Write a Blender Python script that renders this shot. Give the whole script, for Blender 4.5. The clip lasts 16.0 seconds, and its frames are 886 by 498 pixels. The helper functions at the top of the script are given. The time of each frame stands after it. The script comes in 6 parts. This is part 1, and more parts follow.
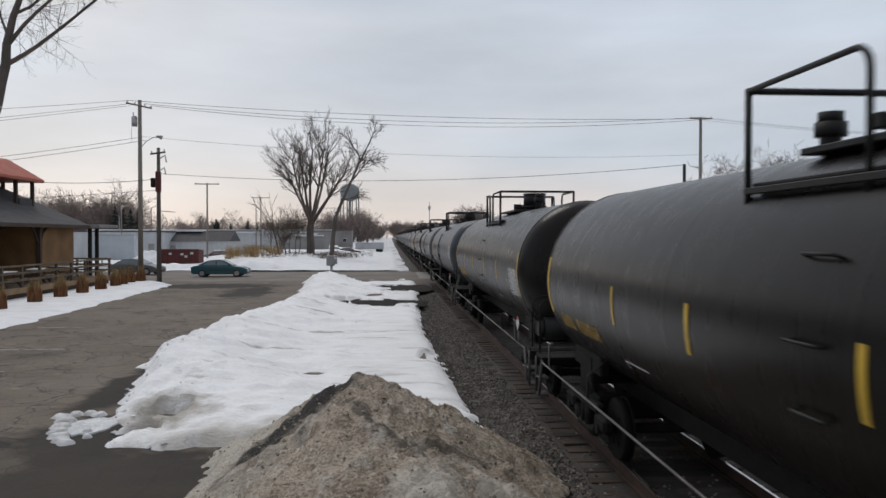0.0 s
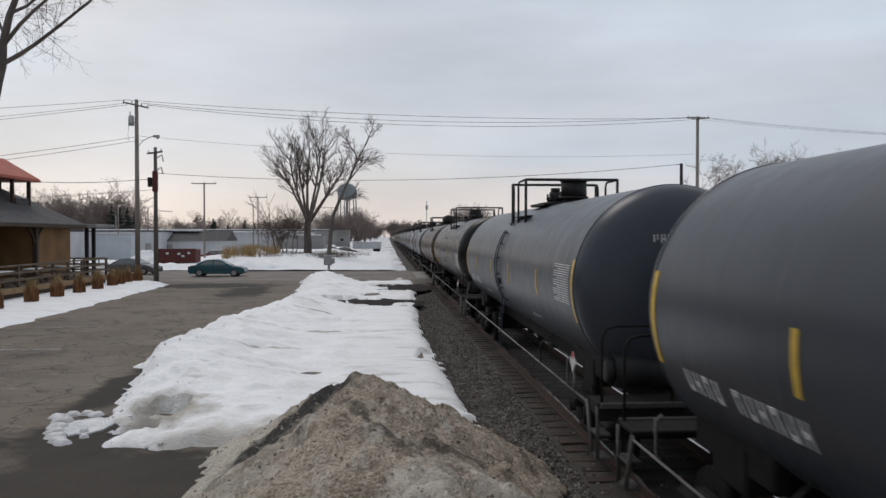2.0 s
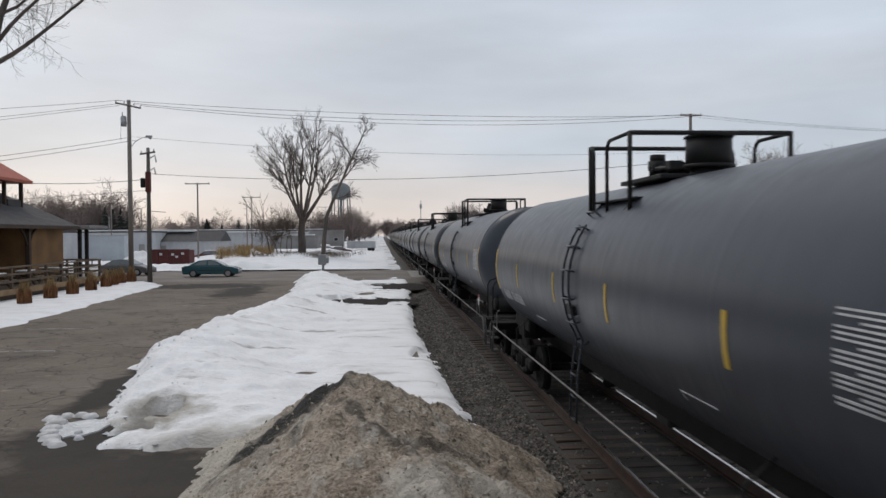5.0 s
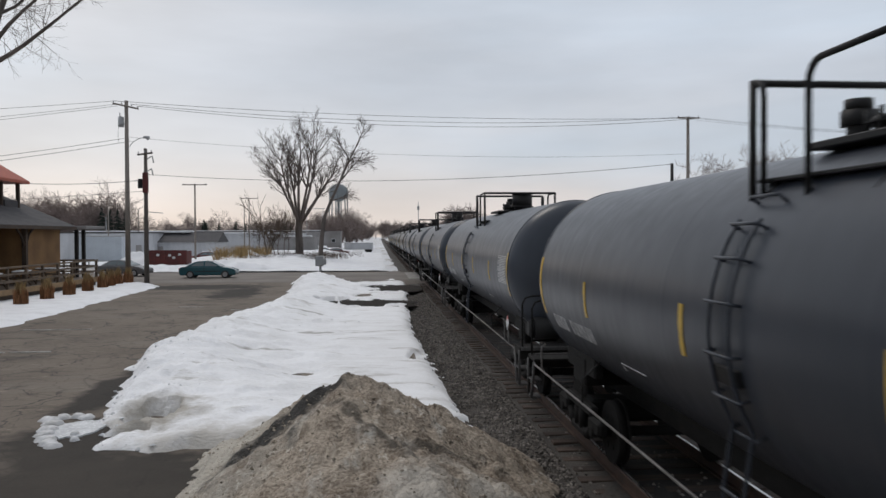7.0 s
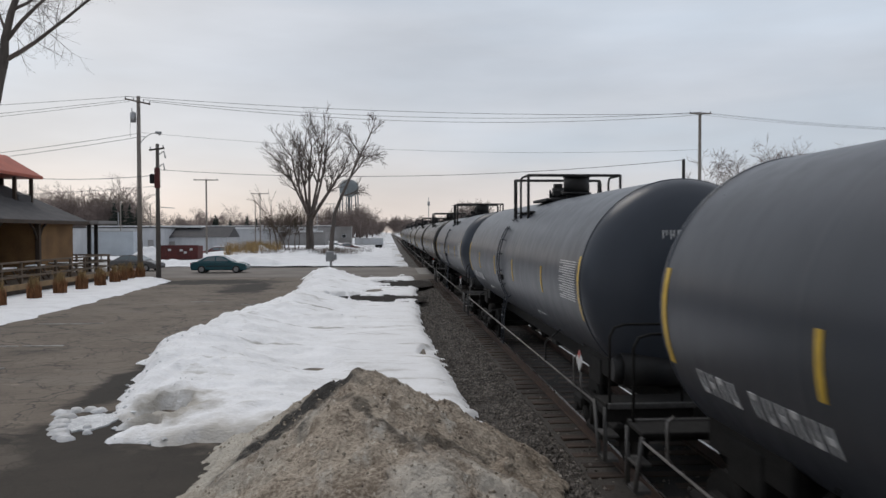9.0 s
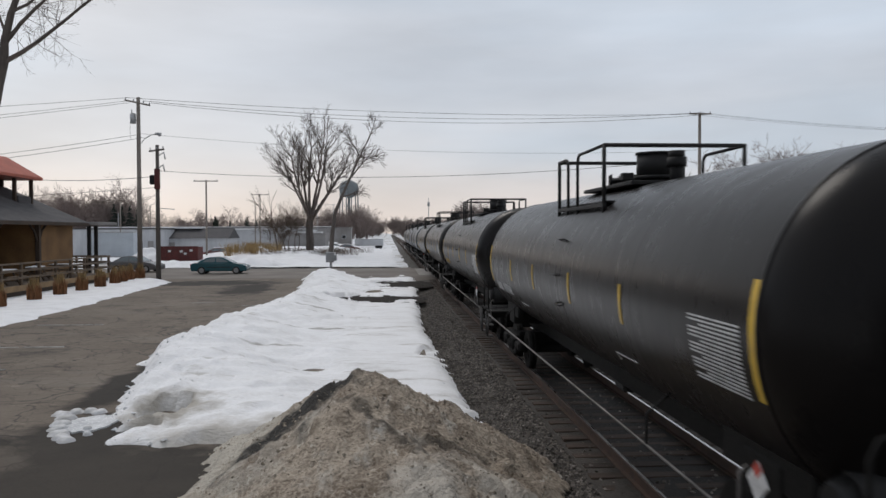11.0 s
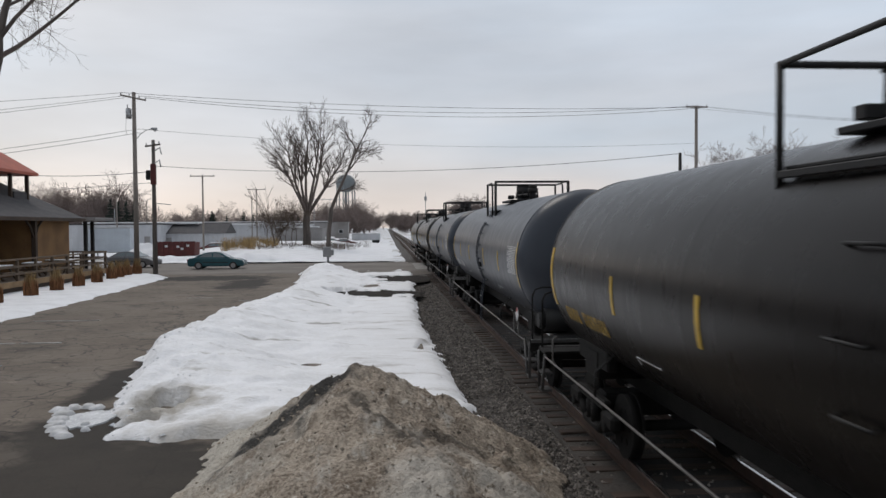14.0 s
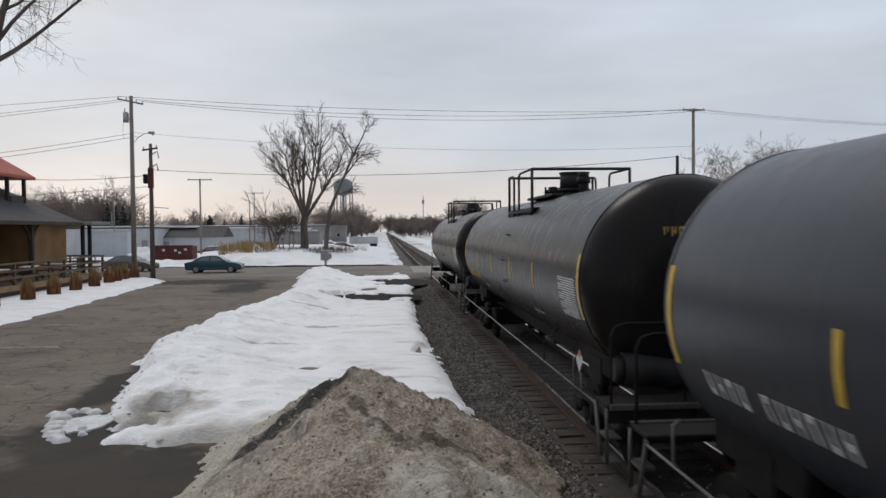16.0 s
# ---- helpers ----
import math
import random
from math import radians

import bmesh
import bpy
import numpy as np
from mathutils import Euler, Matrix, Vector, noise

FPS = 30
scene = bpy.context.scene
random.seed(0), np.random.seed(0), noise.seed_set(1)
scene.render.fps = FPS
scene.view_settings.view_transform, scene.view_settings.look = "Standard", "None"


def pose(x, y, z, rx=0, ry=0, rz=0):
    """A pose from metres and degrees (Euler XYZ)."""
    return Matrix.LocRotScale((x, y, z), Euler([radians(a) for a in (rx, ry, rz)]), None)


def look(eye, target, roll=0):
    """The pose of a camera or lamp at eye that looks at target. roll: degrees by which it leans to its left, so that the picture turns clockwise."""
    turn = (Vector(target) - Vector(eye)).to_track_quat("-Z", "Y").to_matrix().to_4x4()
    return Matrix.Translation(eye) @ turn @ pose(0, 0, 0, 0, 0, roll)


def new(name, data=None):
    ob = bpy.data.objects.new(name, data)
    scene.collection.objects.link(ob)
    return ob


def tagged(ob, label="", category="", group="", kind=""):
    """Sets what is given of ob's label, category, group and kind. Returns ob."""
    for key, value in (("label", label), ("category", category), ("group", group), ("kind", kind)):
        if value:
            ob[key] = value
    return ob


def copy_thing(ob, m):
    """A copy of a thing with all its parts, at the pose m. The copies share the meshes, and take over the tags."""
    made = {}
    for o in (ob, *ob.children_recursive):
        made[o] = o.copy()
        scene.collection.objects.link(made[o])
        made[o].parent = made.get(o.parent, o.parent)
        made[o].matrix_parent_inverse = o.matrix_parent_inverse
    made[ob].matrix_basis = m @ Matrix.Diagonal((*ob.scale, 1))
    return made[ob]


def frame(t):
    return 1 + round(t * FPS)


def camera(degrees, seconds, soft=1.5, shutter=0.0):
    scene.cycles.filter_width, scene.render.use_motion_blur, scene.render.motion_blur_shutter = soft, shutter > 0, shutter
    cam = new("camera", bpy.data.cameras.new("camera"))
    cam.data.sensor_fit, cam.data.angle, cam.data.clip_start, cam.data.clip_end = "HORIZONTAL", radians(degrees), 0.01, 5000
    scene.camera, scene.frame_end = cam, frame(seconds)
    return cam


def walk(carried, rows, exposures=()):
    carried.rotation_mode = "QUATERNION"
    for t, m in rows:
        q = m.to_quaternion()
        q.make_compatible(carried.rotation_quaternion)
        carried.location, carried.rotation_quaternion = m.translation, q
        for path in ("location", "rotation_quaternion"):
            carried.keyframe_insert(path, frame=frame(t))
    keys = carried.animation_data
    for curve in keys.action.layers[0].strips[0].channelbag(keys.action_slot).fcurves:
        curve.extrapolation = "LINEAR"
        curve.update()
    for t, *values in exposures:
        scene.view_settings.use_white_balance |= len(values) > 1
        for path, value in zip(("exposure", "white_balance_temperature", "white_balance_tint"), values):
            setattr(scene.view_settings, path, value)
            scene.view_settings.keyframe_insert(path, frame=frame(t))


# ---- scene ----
PATH = [
    (0, (0.0, 0.0, 3.35), (1.387, 19.949, 3.009), 0.00),
    (0.5, (0.0, 0.0, 3.35), (1.402, 19.948, 3.034), -0.09),
    (1, (0.0, 0.0, 3.35), (1.419, 19.947, 3.038), -0.07),
    (1.5, (0.0, 0.0, 3.35), (1.425, 19.947, 3.042), -0.01),
    (2, (0.0, 0.0, 3.35), (1.457, 19.944, 2.995), -0.03),
    (2.5, (0.0, 0.0, 3.35), (1.472, 19.942, 2.961), 0.01),
    (3, (0.0, 0.0, 3.35), (1.492, 19.941, 2.974), -0.16),
    (3.5, (0.0, 0.0, 3.35), (1.568, 19.936, 3.072), -0.18),
    (4, (0.0, 0.0, 3.35), (1.581, 19.934, 3.004), -0.37),
    (6.5, (0.0, 0.0, 3.35), (1.651, 19.928, 2.952), -0.32),
    (7, (0.0, 0.0, 3.35), (1.673, 19.927, 3.007), -0.24),
    (7.5, (0.0, 0.0, 3.35), (1.698, 19.926, 3.082), -0.28),
    (8, (0.0, 0.0, 3.35), (1.570, 19.935, 3.004), -0.24),
    (8.5, (0.0, 0.0, 3.35), (1.462, 19.942, 2.933), -0.10),
    (9, (0.0, 0.0, 3.35), (1.403, 19.945, 2.892), -0.11),
    (11.5, (0.0, 0.0, 3.35), (1.408, 19.946, 2.913), -0.26),
    (12, (0.0, 0.0, 3.35), (1.395, 19.945, 2.858), -0.45),
    (12.5, (0.0, 0.0, 3.35), (1.415, 19.944, 2.869), -0.51),
    (13, (0.0, 0.0, 3.35), (1.438, 19.941, 2.802), -0.48),
    (13.5, (0.0, 0.0, 3.35), (1.456, 19.939, 2.776), -0.47),
    (14, (0.0, 0.0, 3.35), (1.478, 19.937, 2.758), -0.42),
    (14.5, (0.0, 0.0, 3.35), (1.479, 19.937, 2.782), -0.35),
    (15, (0.0, 0.0, 3.35), (1.501, 19.937, 2.826), -0.36),
    (15.5, (0.0, 0.0, 3.35), (1.528, 19.935, 2.832), -0.41),
    (16, (0.0, 0.0, 3.35), (1.539, 19.934, 2.843), -0.53),
]
cam = camera(60.48, 16.0, soft=1.5, shutter=0.12)
walk(cam, [(t, look(eye, target, roll)) for t, eye, target, roll in PATH])

# ---- light: overcast winter afternoon ----
world = bpy.data.worlds.new("overcast_sky")
scene.world = world
world.use_nodes = True
wn, wl = world.node_tree.nodes, world.node_tree.links
wn.clear()


def wnode(kind, **values):
    n = wn.new(kind)
    for key, v in values.items():
        n.inputs[key].default_value = v
    return n


w_out = wnode("ShaderNodeOutputWorld")
w_bg = wnode("ShaderNodeBackground", Strength=0.95)
w_sky = wnode("ShaderNodeTexSky")
w_sky.sky_type = "NISHITA"
w_sky.sun_disc = False
w_sky.sun_elevation = radians(22)
w_sky.sun_rotation = radians(-25)
w_dim = wn.new("ShaderNodeVectorMath")
w_dim.operation = "SCALE"
w_dim.inputs["Scale"].default_value = 0.1
w_geo = wnode("ShaderNodeTexCoord")
w_sep = wnode("ShaderNodeSeparateXYZ")
w_ramp = wnode("ShaderNodeValToRGB")
els = w_ramp.color_ramp.elements
els[0].position, els[0].color = 0.0, (0.77, 0.695, 0.665, 1)
els[1].position, els[1].color = 1.0, (0.66, 0.69, 0.75, 1)
for p, c in ((0.04, (0.765, 0.715, 0.71, 1)), (0.11, (0.68, 0.70, 0.75, 1)), (0.2, (0.62, 0.665, 0.74, 1)), (0.33, (0.70, 0.735, 0.80, 1))):
    e = els.new(p)
    e.color = c
w_map = wnode("ShaderNodeMapping", Scale=(1.6, 1.6, 7.0))
w_noise = wnode("ShaderNodeTexNoise", Scale=1.7, Detail=5.0, Roughness=0.5)
w_nr = wnode("ShaderNodeMapRange")
for key, v in (("From Min", 0.3), ("From Max", 0.7), ("To Min", 0.87), ("To Max", 1.10)):
    w_nr.inputs[key].default_value = v
w_mul = wn.new("ShaderNodeVectorMath")
w_mul.operation = "SCALE"
w_mix = wnode("ShaderNodeMixRGB", Fac=0.06)
# the cloud deck thins to a cooler blue in broad bands and is dimmer away from the low sun
w_map2 = wnode("ShaderNodeMapping", Scale=(0.9, 0.9, 4.5), Location=(3.1, 0.4, 1.7))
w_noise2 = wnode("ShaderNodeTexNoise", Scale=1.5, Detail=4.0, Roughness=0.5)
w_nr2 = wnode("ShaderNodeMapRange")
for key, v in (("From Min", 0.45), ("From Max", 0.68), ("To Min", 0.0), ("To Max", 0.75)):
    w_nr2.inputs[key].default_value = v
w_blue = wnode("ShaderNodeMixRGB", Color2=(0.575, 0.665, 0.775, 1))
w_far = wnode("ShaderNodeMapRange")
w_far.interpolation_type = "SMOOTHSTEP"
for key, v in (("From Min", -1.0), ("From Max", 0.15), ("To Min", 0.62), ("To Max", 1.0)):
    w_far.inputs[key].default_value = v
w_mul2 = wn.new("ShaderNodeVectorMath")
w_mul2.operation = "SCALE"
wl.new(w_geo.outputs["Generated"], w_map2.inputs["Vector"])
wl.new(w_map2.outputs[0], w_noise2.inputs["Vector"])
wl.new(w_noise2.outputs["Fac"], w_nr2.inputs["Value"])
wl.new(w_nr2.outputs[0], w_blue.inputs["Fac"])
wl.new(w_ramp.outputs["Color"], w_blue.inputs["Color1"])
wl.new(w_sep.outputs["Y"], w_far.inputs["Value"])
wl.new(w_geo.outputs["Generated"], w_sep.inputs[0])
wl.new(w_sep.outputs["Z"], w_ramp.inputs["Fac"])
wl.new(w_geo.outputs["Generated"], w_map.inputs["Vector"])
wl.new(w_map.outputs[0], w_noise.inputs["Vector"])
wl.new(w_noise.outputs["Fac"], w_nr.inputs["Value"])
wl.new(w_blue.outputs["Color"], w_mul.inputs[0])
wl.new(w_nr.outputs[0], w_mul.inputs["Scale"])
wl.new(w_sky.outputs[0], w_dim.inputs[0])
wl.new(w_mul.outputs[0], w_mul2.inputs[0])
wl.new(w_far.outputs[0], w_mul2.inputs["Scale"])
wl.new(w_mul2.outputs[0], w_mix.inputs["Color1"])
wl.new(w_dim.outputs[0], w_mix.inputs["Color2"])
wl.new(w_mix.outputs[0], w_bg.inputs["Color"])
wl.new(w_bg.outputs[0], w_out.inputs["Surface"])

sun_data = bpy.data.lights.new("sun", "SUN")
sun_data.energy, sun_data.angle, sun_data.color = 0.9, radians(25), (1.0, 0.93, 0.86)
sun = new("sun", sun_data)
sun.matrix_world = look((0, 0, 60), (18, -38, 0))
scene.view_settings.exposure = 0.0


# ---- materials ----
def material(name, colour, other=None, rough=0.8, metal=0.0, scale=3.0, fine=40.0, bump=0.3, depth=0.01, spread=(0.4, 0.62), detail=6.0, by_object=0.0, by_island=0.0, stretch=(1, 1, 1), fine_mix=0.35, spec=0.5):
    """A worn surface: two colours mixed by a coarse and a fine noise, with a bump."""
    m = bpy.data.materials.new(name)
    m.use_nodes = True
    n, l = m.node_tree.nodes, m.node_tree.links
    b = n["Principled BSDF"]
    other = other or tuple(c * 0.7 for c in colour)
    co = n.new("ShaderNodeTexCoord")
    mp = n.new("ShaderNodeMapping")
    mp.inputs["Scale"].default_value = stretch
    l.new(co.outputs["Object"], mp.inputs["Vector"])
    n1, n2 = n.new("ShaderNodeTexNoise"), n.new("ShaderNodeTexNoise")
    for q, s in ((n1, scale), (n2, fine)):
        q.inputs["Scale"].default_value, q.inputs["Detail"].default_value = s, detail
        l.new(mp.outputs[0], q.inputs["Vector"])
    mx = n.new("ShaderNodeMix")
    mx.inputs[0].default_value = fine_mix
    l.new(n1.outputs["Fac"], mx.inputs[2])
    l.new(n2.outputs["Fac"], mx.inputs[3])
    mr = n.new("ShaderNodeMapRange")
    mr.inputs["From Min"].default_value, mr.inputs["From Max"].default_value = spread
    l.new(mx.outputs[0], mr.inputs["Value"])
    cm = n.new("ShaderNodeMixRGB")
    cm.inputs["Color1"].default_value, cm.inputs["Color2"].default_value = (*colour, 1), (*other, 1)
    l.new(mr.outputs[0], cm.inputs["Fac"])
    last = cm.outputs[0]
    for amount, node, out in ((by_object, "ShaderNodeObjectInfo", "Random"), (by_island, "ShaderNodeNewGeometry", "Random Per Island")):
        if amount:
            r = n.new(node)
            vr = n.new("ShaderNodeMapRange")
            vr.inputs["To Min"].default_value, vr.inputs["To Max"].default_value = 1 - amount, 1 + amount
            l.new(r.outputs[out], vr.inputs["Value"])
            hs = n.new("ShaderNodeHueSaturation")
            l.new(vr.outputs[0], hs.inputs["Value"])
            l.new(last, hs.inputs["Color"])
            last = hs.outputs[0]
    l.new(last, b.inputs["Base Color"])
    rr = n.new("ShaderNodeMapRange")
    rr.inputs["To Min"].default_value, rr.inputs["To Max"].default_value = max(rough - 0.1, 0.02), min(rough + 0.1, 1)
    l.new(n2.outputs["Fac"], rr.inputs["Value"])
    l.new(rr.outputs[0], b.inputs["Roughness"])
    b.inputs["Metallic"].default_value = metal
    b.inputs["Specular IOR Level"].default_value = spec
    if bump:
        bp = n.new("ShaderNodeBump")
        bp.inputs["Strength"].default_value, bp.inputs["Distance"].default_value = bump, depth
        l.new(mx.outputs[0], bp.inputs["Height"])
        l.new(bp.outputs[0], b.inputs["Normal"])
    return m


def add_cracks(m, scale, colour, width=0.02, warp=0.6, dull=1.0):
    """Thin dark cracks laid over a material's colour."""
    n, l = m.node_tree.nodes, m.node_tree.links
    b = n["Principled BSDF"]
    co = n.new("ShaderNodeTexCoord")
    ns = n.new("ShaderNodeTexNoise")
    ns.inputs["Scale"].default_value, ns.inputs["Detail"].default_value = 1.3, 5
    ad = n.new("ShaderNodeVectorMath")
    ad.operation = "MULTIPLY_ADD"
    ad.inputs[1].default_value = (warp, warp, 0)
    v = n.new("ShaderNodeTexVoronoi")
    v.feature = "DISTANCE_TO_EDGE"
    v.inputs["Scale"].default_value = scale
    mr = n.new("ShaderNodeMapRange")
    mr.inputs["From Min"].default_value, mr.inputs["From Max"].default_value = width * 0.4, width
    mr.inputs["To Min"].default_value, mr.inputs["To Max"].default_value = dull, 0
    mx = n.new("ShaderNodeMixRGB")
    mx.inputs["Color2"].default_value = (*colour, 1)
    l.new(co.outputs["Object"], ns.inputs["Vector"])
    l.new(ns.outputs["Color"], ad.inputs[0])
    l.new(co.outputs["Object"], ad.inputs[2])
    l.new(ad.outputs[0], v.inputs["Vector"])
    l.new(v.outputs["Distance"], mr.inputs["Value"])
    l.new(mr.outputs[0], mx.inputs["Fac"])
    l.new(b.inputs["Base Color"].links[0].from_socket, mx.inputs["Color1"])
    l.new(mx.outputs[0], b.inputs["Base Color"])


def add_stain(m, colour, scale, cover, stretch=(1, 1, 1), seed=0.0, soft=0.08):
    """Patches of a second colour with ragged outlines, laid over a material."""
    n, l = m.node_tree.nodes, m.node_tree.links
    b = n["Principled BSDF"]
    co, mp, ns = n.new("ShaderNodeTexCoord"), n.new("ShaderNodeMapping"), n.new("ShaderNodeTexNoise")
    mp.inputs["Scale"].default_value, mp.inputs["Location"].default_value = stretch, (seed, seed, 0)
    ns.inputs["Scale"].default_value, ns.inputs["Detail"].default_value, ns.inputs["Roughness"].default_value = scale, 9, 0.65
    mr, mx = n.new("ShaderNodeMapRange"), n.new("ShaderNodeMixRGB")
    mr.inputs["From Min"].default_value, mr.inputs["From Max"].default_value = cover, cover + soft
    mx.inputs["Color2"].default_value = (*colour, 1)
    l.new(co.outputs["Object"], mp.inputs["Vector"])
    l.new(mp.outputs[0], ns.inputs["Vector"])
    l.new(ns.outputs["Fac"], mr.inputs["Value"])
    l.new(mr.outputs[0], mx.inputs["Fac"])
    l.new(b.inputs["Base Color"].links[0].from_socket, mx.inputs["Color1"])
    l.new(mx.outputs[0], b.inputs["Base Color"])


def add_spot(m, colour, centre, radii, ragged=0.5, soft=0.35, scale=1.6, full=1.0, turn=0.0):
    """One soft-edged ragged patch of colour, a stain or painted shade, at a place on the ground."""
    n, l = m.node_tree.nodes, m.node_tree.links
    b = n["Principled BSDF"]
    co, mp, ns, ln = n.new("ShaderNodeTexCoord"), n.new("ShaderNodeMapping"), n.new("ShaderNodeTexNoise"), n.new("ShaderNodeVectorMath")
    mp.vector_type = "TEXTURE"
    mp.inputs["Scale"].default_value = (radii[0], radii[1], 1000)
    mp.inputs["Rotation"].default_value = (0, 0, radians(turn))
    mp.inputs["Location"].default_value = (centre[0], centre[1], 0)
    ns.inputs["Scale"].default_value, ns.inputs["Detail"].default_value, ns.inputs["Roughness"].default_value = scale, 8, 0.62
    ln.operation = "LENGTH"
    sc = n.new("ShaderNodeMath")
    sc.operation = "MULTIPLY_ADD"
    sc.inputs[1].default_value = ragged * 4
    mr, mx = n.new("ShaderNodeMapRange"), n.new("ShaderNodeMixRGB")
    mr.inputs["From Min"].default_value, mr.inputs["From Max"].default_value = 1 + ragged * 2 - soft, 1 + ragged * 2 + soft
    mr.inputs["To Min"].default_value, mr.inputs["To Max"].default_value = full, 0
    mx.inputs["Color2"].default_value = (*colour, 1)
    l.new(co.outputs["Object"], mp.inputs["Vector"])
    l.new(co.outputs["Object"], ns.inputs["Vector"])
    l.new(mp.outputs[0], ln.inputs[0])
    l.new(ns.outputs["Fac"], sc.inputs[0])
    l.new(ln.outputs["Value"], sc.inputs[2])
    l.new(sc.outputs[0], mr.inputs["Value"])
    l.new(mr.outputs[0], mx.inputs["Fac"])
    l.new(b.inputs["Base Color"].links[0].from_socket, mx.inputs["Color1"])
    l.new(mx.outputs[0], b.inputs["Base Color"])


TRACK_X = 4.2
M = {}
M["asphalt"] = material("worn_asphalt", (0.128, 0.105, 0.084), (0.192, 0.160, 0.130), rough=0.85, scale=0.35, fine=30, bump=0.6, depth=0.012, fine_mix=0.45, spec=0.22)
add_cracks(M["asphalt"], 0.42, (0.04, 0.037, 0.034), 0.016, 1.6, 0.75)
M["wet"] = material("wet_asphalt", (0.03, 0.027, 0.024), (0.05, 0.045, 0.04), rough=0.85, scale=1.5, fine=50, bump=0.3)
M["road"] = material("road_asphalt", (0.12, 0.103, 0.088), (0.185, 0.162, 0.142), rough=0.85, scale=0.3, fine=40, bump=0.3)
M["snow"] = material("old_snow", (0.79, 0.795, 0.81), (0.62, 0.62, 0.63), rough=0.75, scale=0.8, fine=11, bump=0.9, depth=0.07, spread=(0.44, 0.72))
M["bank_snow"] = material("crusty_ploughed_snow", (0.90, 0.90, 0.91), (0.765, 0.76, 0.755), rough=0.85, scale=1.2, fine=18, bump=1.0, depth=0.055, spread=(0.43, 0.66), stretch=(0.65, 1.4, 1), fine_mix=0.5, spec=0.25)
add_stain(M["bank_snow"], (0.60, 0.585, 0.565), 1.3, 0.585, (0.35, 1.6, 1), 17.0, 0.08)
M["dirty_snow"] = material("dirty_snow", (0.43, 0.365, 0.29), (0.165, 0.126, 0.092), rough=0.95, scale=1.6, fine=26, bump=1.0, depth=0.08, spread=(0.42, 0.60), detail=10.0, fine_mix=0.5)
M["grit"] = material("black_grit", (0.018, 0.016, 0.015), (0.045, 0.038, 0.032), rough=0.95, spec=0.1, scale=6, fine=40, bump=1.0, depth=0.03)
add_stain(M["dirty_snow"], (0.045, 0.038, 0.031), 0.9, 0.60, (1.5, 0.7, 1), 3.0)
add_stain(M["dirty_snow"], (0.50, 0.46, 0.40), 1.3, 0.56, (1.6, 0.7, 1), 11.0, 0.10)
add_stain(M["dirty_snow"], (0.15, 0.115, 0.082), 1.1, 0.55, (1.8, 0.7, 1), 23.0, 0.12)
add_stain(M["dirty_snow"], (0.52, 0.47, 0.40), 5.0, 0.60, (1.4, 0.8, 1), 31.0, 0.06)
add_stain(M["dirty_snow"], (0.07, 0.055, 0.042), 6.0, 0.62, (1.6, 0.7, 1), 37.0, 0.05)
add_stain(M["bank_snow"], (0.34, 0.31, 0.27), 0.5, 0.60, (0.5, 1.3, 1), 5.0, 0.14)
add_stain(M["asphalt"], (0.19, 0.168, 0.143), 0.25, 0.54, (0.6, 1.4, 1), 2.0, 0.25)
add_stain(M["asphalt"], (0.045, 0.041, 0.037), 0.22, 0.60, (1, 1, 1), 8.0, 0.12)
add_stain(M["asphalt"], (0.080, 0.066, 0.053), 1.1, 0.57, (0.6, 1.3, 1), 41.0, 0.10)
add_stain(M["asphalt"], (0.27, 0.225, 0.18), 2.2, 0.60, (0.6, 1.4, 1), 47.0, 0.12)
for at, size in (((-3.6, 10.6), (2.0, 1.9)), ((-5.9, 17.6), (0.55, 3.2)), ((-12.0, 52.5), (4.2, 2.6)), ((-5.0, 13.2), (1.5, 1.5)), ((-8.6, 47.0), (1.4, 5.0))):
    add_spot(M["asphalt"], (0.022, 0.019, 0.016), at, size, 0.5, 0.22, 0.9, 0.92)
add_spot(M["asphalt"], (0.055, 0.046, 0.037), (-6.0, 10.2), (3.6, 2.6), 0.6, 0.5, 0.8, 0.6)
add_cracks(M["asphalt"], 1.7, (0.035, 0.030, 0.025), 0.03, 0.9, 0.35)
for at, size in (((-2.1, 26.2), (1.6, 0.16)), ((-2.85, 18.7), (0.95, 0.09)), ((-0.6, 24.6), (0.8, 0.08)), ((-3.4, 21.5), (0.7, 0.12)), ((-2.6, 31.5), (1.3, 0.2))):
    add_spot(M["bank_snow"], (0.27, 0.245, 0.215), at, size, 0.7, 0.5, 2.0, 0.75, 4)
add_spot(M["bank_snow"], (0.30, 0.265, 0.21), (-4.1, 14.1), (0.75, 1.0), 0.5, 0.4, 1.8, 0.8)
add_spot(M["bank_snow"], (0.36, 0.32, 0.26), (-2.3, 12.1), (1.4, 1.1), 0.6, 0.5, 1.5, 0.7)
add_spot(M["dirty_snow"], (0.50, 0.465, 0.40), (-2.45, 11.2), (1.0, 2.3), 0.7, 0.45, 2.2, 0.8, 14)
add_spot(M["dirty_snow"], (0.52, 0.48, 0.42), (0.45, 7.7), (0.42, 0.7), 0.9, 0.5, 3.0, 0.75)
add_spot(M["dirty_snow"], (0.50, 0.46, 0.40), (1.3, 8.3), (0.35, 0.9), 0.9, 0.5, 3.0, 0.7, 20)
add_spot(M["dirty_snow"], (0.05, 0.041, 0.032), (-0.1, 9.0), (0.75, 0.10), 0.9, 0.4, 4.0, 0.8, -48)
add_spot(M["dirty_snow"], (0.05, 0.041, 0.032), (0.75, 9.3), (0.7, 0.10), 0.9, 0.4, 4.0, 0.7, 40)
